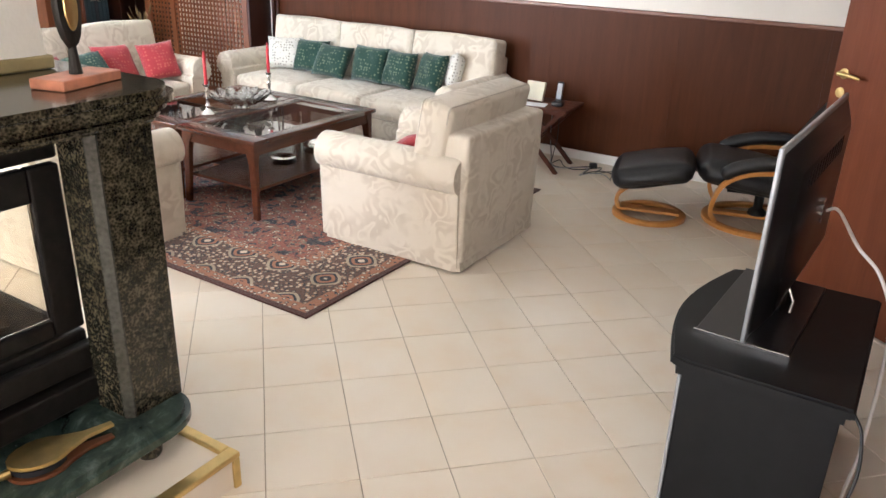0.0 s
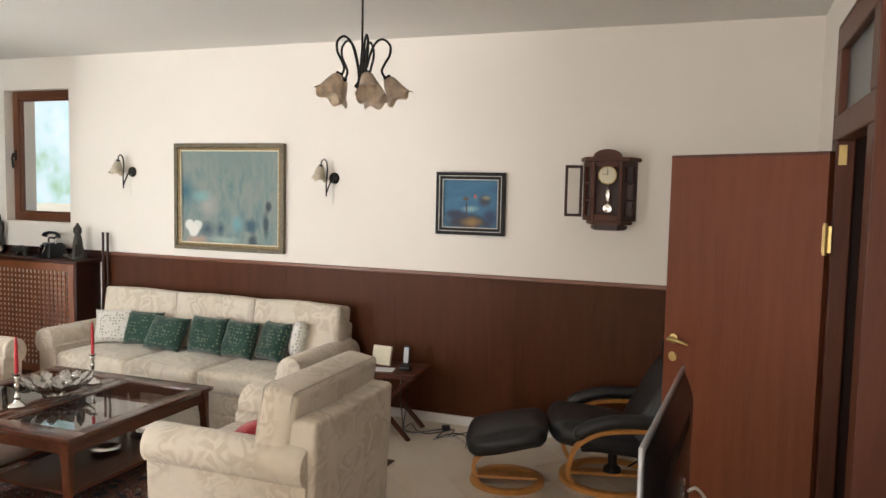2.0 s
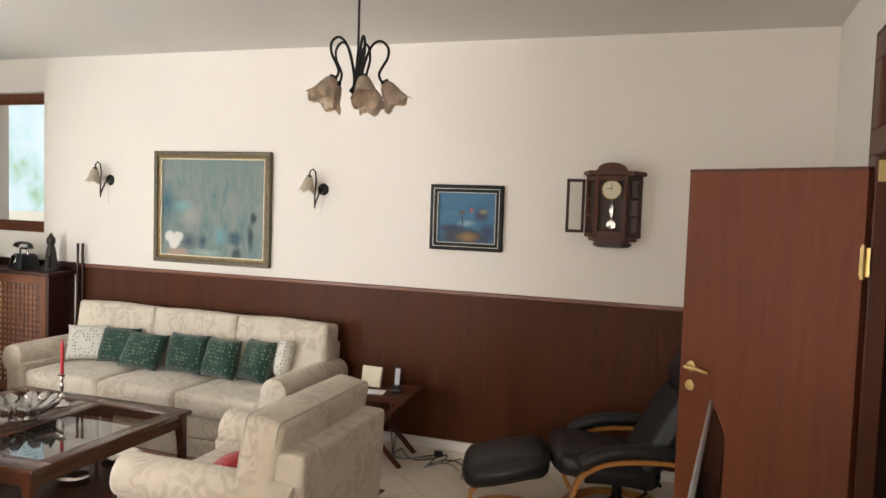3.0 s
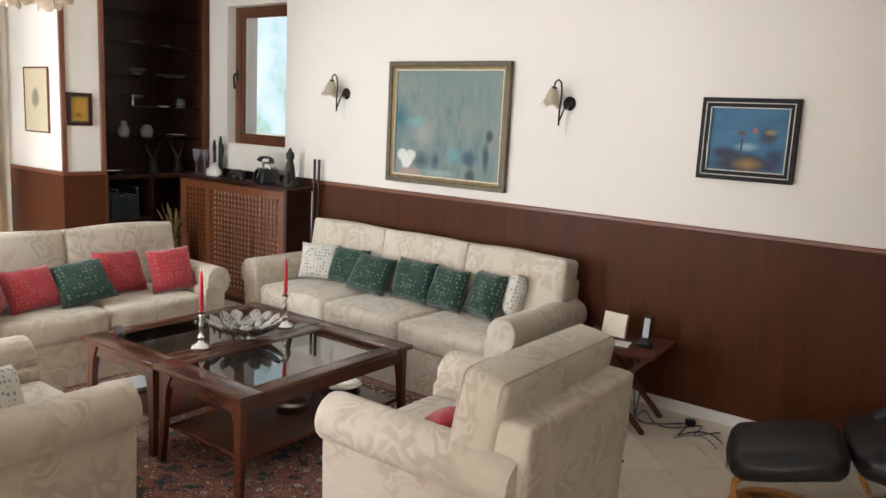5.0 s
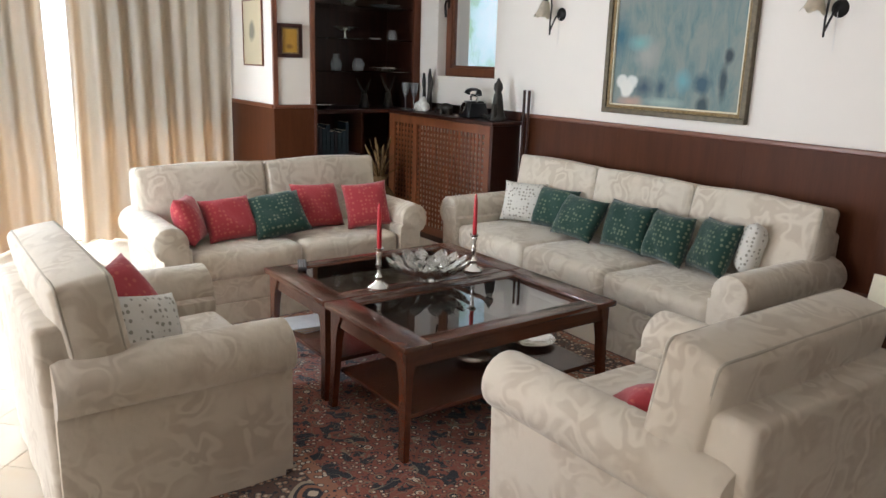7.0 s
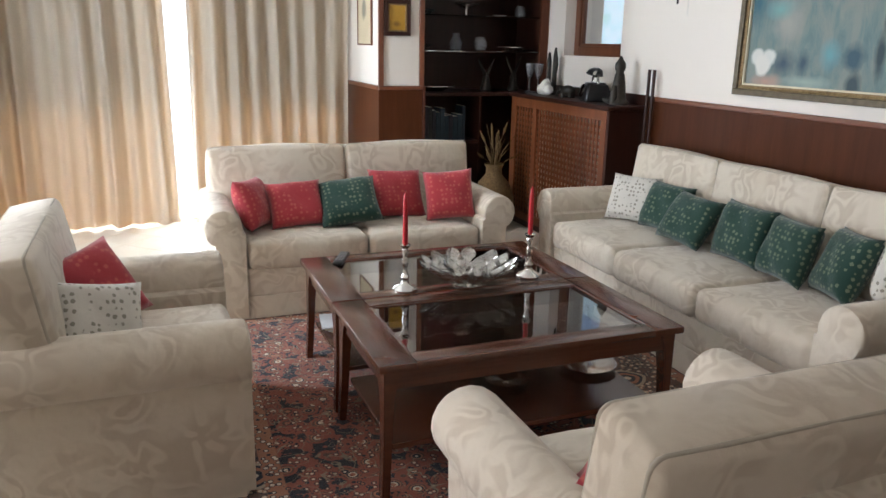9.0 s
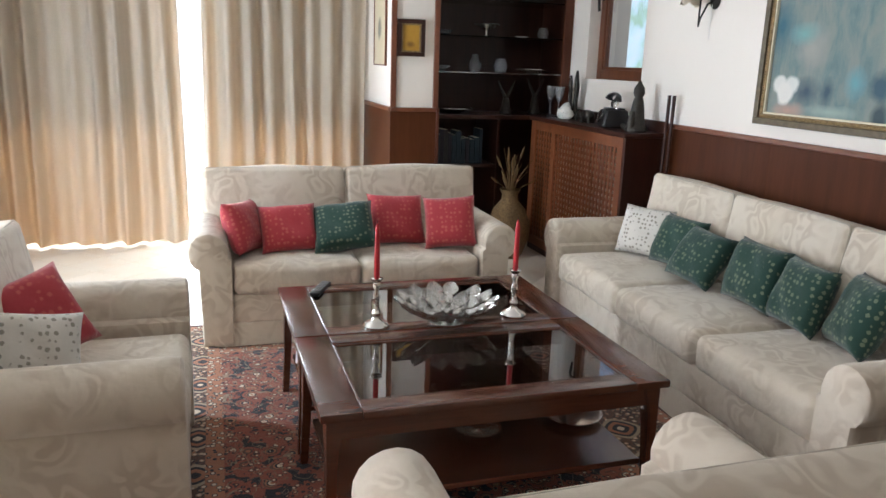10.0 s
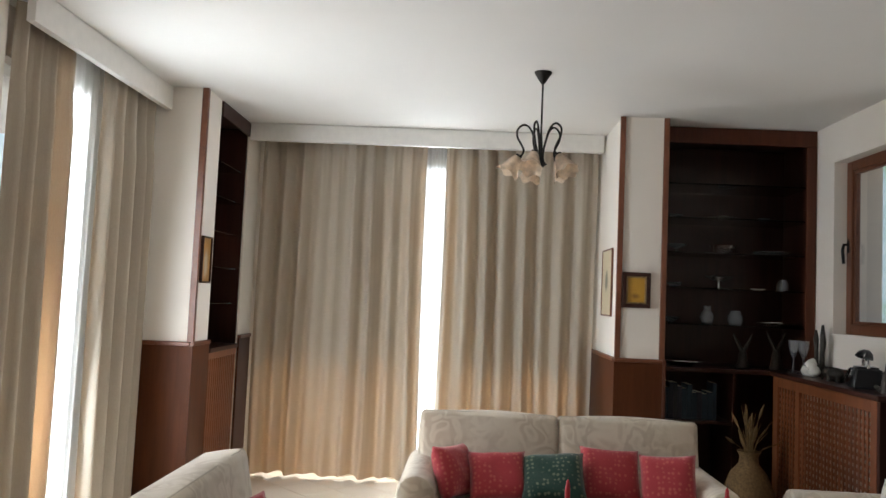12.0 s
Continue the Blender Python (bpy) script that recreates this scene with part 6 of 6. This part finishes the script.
for i in range(12):
    part("vent_slot", boxbm(0.0452, 0.047, -0.3 + i * 0.05, -0.28 + i * 0.05, 0.47, 0.53), BLACKLAMINATE, bk)
for i, z in enumerate((0.25, 0.275, 0.30, 0.325)):
    part("socket", lathebm([(0.008, 0), (0.008, 0.006), (0.004, 0.007)], 10, Matrix.Translation((0.0452, 0.13, z)) @ Matrix.Rotation(radians(90), 4, "Y")), CHROME, bk)
part("base_bolt", tubebm([(0.03, -0.15, 0.10), (0.06, -0.17, 0.05), (0.06, -0.20, 0.02)], 0.006, 8), CHROME, tv)
plug = TVM @ Vector((0.06, 0.13, 0.29))
tagged(part("antenna_cable", tubebm(curve([plug, plug + Vector((0.04, -0.005, 0.008)), (0.385, 2.47, 0.81), (0.465, 2.46, 0.735), (0.525, 2.45, 0.60), (0.545, 2.42, 0.40), (0.545, 2.35, 0.15), (0.53, 2.17, 0.012), (0.62, 1.7, 0.008), (0.72, 1.2, 0.008)], 60), 0.006, 8), WHITECABLE, smooth=60), "thick white aerial cable hanging from the television", "cable")
tagged(part("power_cable", tubebm(curve([(0.495, 2.02, 0.47), (0.525, 2.0, 0.42), (0.54, 1.97, 0.30), (0.515, 1.93, 0.12), (0.525, 1.87, 0.01), (0.60, 1.5, 0.008)], 40), 0.005, 8), BLACKCABLE, smooth=60), "black power cable behind the television stand", "cable")

# ---- fireplace ----
fp = thing("fireplace", "fireplace of dark green granite with black stove insert", "fireplace", Matrix.Translation((0.035, 0.042, 0)))
part("platform", boxbm(-2.5, -1.19, -0.9, 1.165, 0.0, 0.118, bevel=0.003), TILE, fp, "tiled raised hearth")
part("platform_edge", boxbm(-1.225, -1.178, -0.9, 1.178, 0.112, 0.134, bevel=0.005), BRASS, fp, "brass-coloured edge trim")
part("platform_edge", boxbm(-2.5, -1.226, 1.14, 1.178, 0.112, 0.134, bevel=0.005), BRASS, fp, "brass-coloured edge trim")
part("platform_corner", boxbm(-1.20, -1.180, 1.15, 1.176, 0.0, 0.111, bevel=0.003), BRASS, fp)


def rounded_end(x0, x1, y0, y1, r, n=8):
    """Plan of a slab with two rounded corners at its north end."""
    return [(x0, y0), (x1, y0)] + arc(x1 - r, y1 - r, r, 0, 90, n) + arc(x0 + r, y1 - r, r, 90, 180, n)


part("hearth_slab", prism(rounded_end(-2.3, -1.32, -0.8, 1.20, 0.16), 0.195, 0.255, 0.018, 4), MARBLE, fp, "green marble slab", smooth=45)
for x, y2 in ((-1.42, 1.02), (-1.42, -0.6), (-2.2, 1.02)):
    part("slab_foot", lathebm([(0.035, 0.119), (0.04, 0.13), (0.04, 0.18), (0.035, 0.194)], 18, Matrix.Translation((x, y2, 0))), GRANITE, fp, smooth=50)
part("column", prism([(-1.60, 0.985), (-1.468, 0.985), (-1.445, 1.006), (-1.445, 1.185), (-1.60, 1.185)], 0.256, 1.19), GRANITE, fp, "speckled granite column")
# chamfer strip in a lighter granite colour, painting the lit edge of the column
part("column_edge", prism([(-1.470, 0.982), (-1.464, 0.982), (-1.442, 1.003), (-1.442, 1.009), (-1.446, 1.007), (-1.469, 0.9855)], 0.257, 1.19), plain("granite_edge_highlight", (0.045, 0.045, 0.036), 0.15, vary=0.4, scale=60), fp)
part("column", boxbm(-1.67, -1.445, -0.75, -0.55, 0.256, 1.19, bevel=0.02), GRANITE, fp)
part("mantel_cove", prism(rounded_end(-2.25, -1.34, -0.85, 1.21, 0.13), 1.19, 1.225, 0.012, 3), GRANITE, fp, smooth=45)
part("mantel", prism(rounded_end(-2.3, -1.30, -0.9, 1.245, 0.16), 1.226, 1.285, 0.02, 4), GRANITE, fp, "polished granite mantel", smooth=45)
hd = bmesh.new()
vs = box(hd, -2.25, -1.80, -0.75, 1.12, 1.286, CZ - 0.001)
bmesh.ops.subdivide_edges(hd, edges=hd.edges[:], cuts=24, use_grid_fill=True)
for v in hd.verts:
    v.co += Vector((noise.noise(v.co * 11), noise.noise(v.co * 11 + Vector((3, 1, 7))), 0)) * 0.012
part("chimney_breast", hd, ROUGH, fp, "rough white plaster chimney breast", smooth=60)
part("hood_trim", boxbm(-2.2, -1.785, -0.77, 1.135, 1.2865, 1.325, bevel=0.006), plain("gilt_trim", (0.34, 0.27, 0.13), 0.5, 0.3), fp)
part("stove_top", boxbm(-2.25, -1.66, -0.6, 1.02, 1.06, 1.185, bevel=0.01), IRON, fp, "black iron stove top")
part("stove_floor", boxbm(-2.25, -1.66, -0.6, 1.02, 0.256, 0.50, bevel=0.01), IRON, fp, "black iron stove base")
ASH = plain("sooty_firebrick", (0.085, 0.062, 0.045), 0.95, vary=0.5, scale=22, relief=0.5)
part("fire_bed", boxbm(-2.22, -1.69, -0.55, 0.97, 0.501, 0.53, bevel=0.008), ASH, fp, "sooty firebrick bed")
for k in range(3):
    part("log", tubebm([(-2.10 + 0.10 * k, 0.15 + 0.1 * k, 0.575), (-1.92 + 0.06 * k, 0.62, 0.58), (-1.80 + 0.02 * k, 0.86 - 0.12 * k, 0.575)], [0.045, 0.05, 0.04], 9), ASH, fp, "charred log", smooth=50)
# one door on each long face, glazed
for xa, xb, xg in ((-1.668, -1.628, -1.652), (-2.29, -2.251, -2.272)):
    for a in ((-0.55, -0.45, 0.53, 1.055), (0.905, 1.0, 0.53, 1.055), (-0.449, 0.904, 0.53, 0.585), (-0.449, 0.904, 0.955, 1.055)):
        part("door_rail", boxbm(xa, xb, *a, bevel=0.008), IRON, fp, "black iron rail of the stove door")
    part("stove_glass", boxbm(xg, xg + 0.005, -0.449, 0.904, 0.586, 0.954), SOOTGLASS, fp, "smoky stove glass")
for z0, d in ((0.285, 0.07), (0.385, 0.045)):
    part("stove_bar", boxbm(-1.659, -1.659 + d, -0.58, 1.03, z0, z0 + 0.085, bevel=0.008), IRON, fp)
od = thing("ornament_disc", "brass-rimmed oval ornament on a pink marble base", "ornament", pose(-1.495, 1.075, 1.2855, 0, 0, 15))
part("base", boxbm(-0.055, 0.055, -0.11, 0.11, 0, 0.028, bevel=0.004), TERRACOTTA, od, "pink marble base")
part("stem", tubebm([(0, 0, 0.028), (0, 0, 0.10)], [0.018, 0.010], 10), BRONZE, od)
part("oval", lathebm([(0.0, -0.012), (0.05, -0.010), (0.055, 0.0), (0.05, 0.010), (0.0, 0.012)], 28, Matrix.Translation((0, 0, 0.20)) @ Matrix.Rotation(radians(90), 4, "Y") @ Matrix.Diagonal((2.0, 0.8, 1, 1))), BRONZE, od, smooth=50)
part("oval_face", lathebm([(0.03, 0.0125), (0.028, 0.016), (0.0, 0.018)], 28, Matrix.Translation((0, 0, 0.20)) @ Matrix.Rotation(radians(90), 4, "Y") @ Matrix.Diagonal((2.0, 0.8, 1, 1))), BRASS, od, smooth=50)
bl = thing("fire_bellows", "wooden fire bellows with brass-studded top on the hearth", "bellows", pose(-1.425, 0.742, 0.256, 0, 0, 78) @ Matrix.Scale(0.8, 4))
pear = [(0.11 * math.cos(radians(a)), 0.085 * math.sin(radians(a))) for a in range(40, 321, 20)] + [(0.16, -0.022), (0.26, -0.014), (0.26, 0.014), (0.16, 0.022)]
bell_wood = wood("bellows_wood", (0.10, 0.03, 0.012), (0.20, 0.075, 0.03), 0.3)
part("lower_board", prism(pear, 0.0, 0.014, 0.003), bell_wood, bl)
part("leather_fold", prism([(x * 0.88, y2 * 0.88) for x, y2 in pear[:-4]], 0.0145, 0.05, 0.008), LEATHER, bl)
part("upper_board", prism([(x + 0.005, y2) for x, y2 in pear], 0.0505, 0.065, 0.003), BRASS, bl, "embossed brass upper board")
part("nozzle", tubebm([(-0.10, 0, 0.03), (-0.20, 0, 0.03)], [0.018, 0.008], 10), BRASS, bl)

# ---- small things by the south window and on the east wall ----
fb = part("storage_box", boxbm(-0.16, 0.16, -0.13, 0.13, 0, 0.16, bevel=0.006), BLACKLAMINATE)
fb.matrix_world = pose(-4.56, 0.82, 0.001, 0, 0, 20)
tagged(fb, "black box on the floor by the curtain", "box")
rng = random.Random(4)
z = 0.162
for i in range(7):
    t = rng.uniform(0.012, 0.028)
    ob = part("book", boxbm(-0.13, 0.13, -0.09, 0.09, 0, t, bevel=0.002, seg=1), (WHITEPAPER, PAPER, BLACKLAMINATE, GREYPLASTIC)[i % 4])
    ob.matrix_world = pose(-4.56 + rng.uniform(-0.02, 0.02), 0.82 + rng.uniform(-0.02, 0.02), z, 0, 0, 20 + rng.uniform(-14, 14))
    tagged(ob, "worn book or magazine stacked on the black box", "book", "stack on the box")
    z += t + 0.0006
sw = thing("light_switch", "cream plastic light switch on the wall beside the door", "switch", pose(EX, 2.47, 1.32))
part("plate", boxbm(-0.012, 0, -0.045, 0.045, -0.045, 0.045, bevel=0.004), PAPER, sw)
part("rocker", boxbm(-0.017, -0.012, -0.028, 0.028, -0.03, 0.03, bevel=0.002), WHITEPAINT, sw)

# ---- glowing backdrop for the distance outside the north window ----
m, nt, b = tree("glowing_backdrop", 1.0)
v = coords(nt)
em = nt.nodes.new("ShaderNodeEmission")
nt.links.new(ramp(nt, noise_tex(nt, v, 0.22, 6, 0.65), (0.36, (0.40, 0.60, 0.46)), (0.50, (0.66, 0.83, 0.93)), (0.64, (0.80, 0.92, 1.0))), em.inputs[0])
# the sheet emits light itself, standing in for the daylit view
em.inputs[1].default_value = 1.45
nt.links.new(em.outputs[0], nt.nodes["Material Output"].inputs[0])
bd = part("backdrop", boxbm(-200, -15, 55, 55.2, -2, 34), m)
tagged(bd, "self-lit backdrop of blurred green and blue-white far outside the window", "backdrop", kind="structure")

# ---- floor tiles, laid diagonally ----
TS, JOINT = 0.3080, 0.0032
TX, TY = 0.0268, 0.1523
half = (TS - JOINT) / 2


def tile_mesh():
    bm = bmesh.new()
    vs = box(bm, -half, half, -half, half, -0.0039, 0.0)
    top = [e2 for e2 in bm.edges if all(abs(v.co.z) < 1e-6 for v in e2.verts)]
    bmesh.ops.bevel(bm, geom=top, offset=0.0014, segments=1, affect="EDGES")
    me = bpy.data.meshes.new("tile")
    bm.to_mesh(me)
    bm.free()
    me.materials.append(TILE)
    return me


tile_data = tile_mesh()
D = Vector((math.sqrt(0.5), math.sqrt(0.5)))
E2 = Vector((-math.sqrt(0.5), math.sqrt(0.5)))
inside, rest = [], []
for i in range(-40, 41):
    for j in range(-40, 41):
        c = Vector((TX, TY)) + D * TS * (i + 0.5) + E2 * TS * (j + 0.5)
        if not (-7.5 < c.x < 1.6 and -4.1 < c.y < NY + 0.1):
            continue
        near = -1.95 < c.x < 0.85 and 0.6 < c.y < 5.6
        (inside if near else rest).append(c)
for c in inside[:300]:
    ob = new("tile", tile_data)
    ob.matrix_world = pose(c.x, c.y, 0, 0, 0, 45)
    ob.parent = part_floor
rest += inside[300:]
src = [v.co.copy() for v in tile_data.vertices]
polys = [tuple(p.vertices) for p in tile_data.polygons]
verts, faces = [], []
R45 = Matrix.Rotation(radians(45), 3, "Z")
for c in rest:
    k = len(verts)
    verts += [tuple(R45 @ v + Vector((c.x, c.y, 0))) for v in src]
    faces += [tuple(k + q for q in p) for p in polys]
me = bpy.data.meshes.new("tiles_beyond")
me.from_pydata(verts, [], faces)
me.materials.append(TILE)
ob = new("tiles_beyond", me)
ob.parent = part_floor
tagged(ob, kind="stuff")
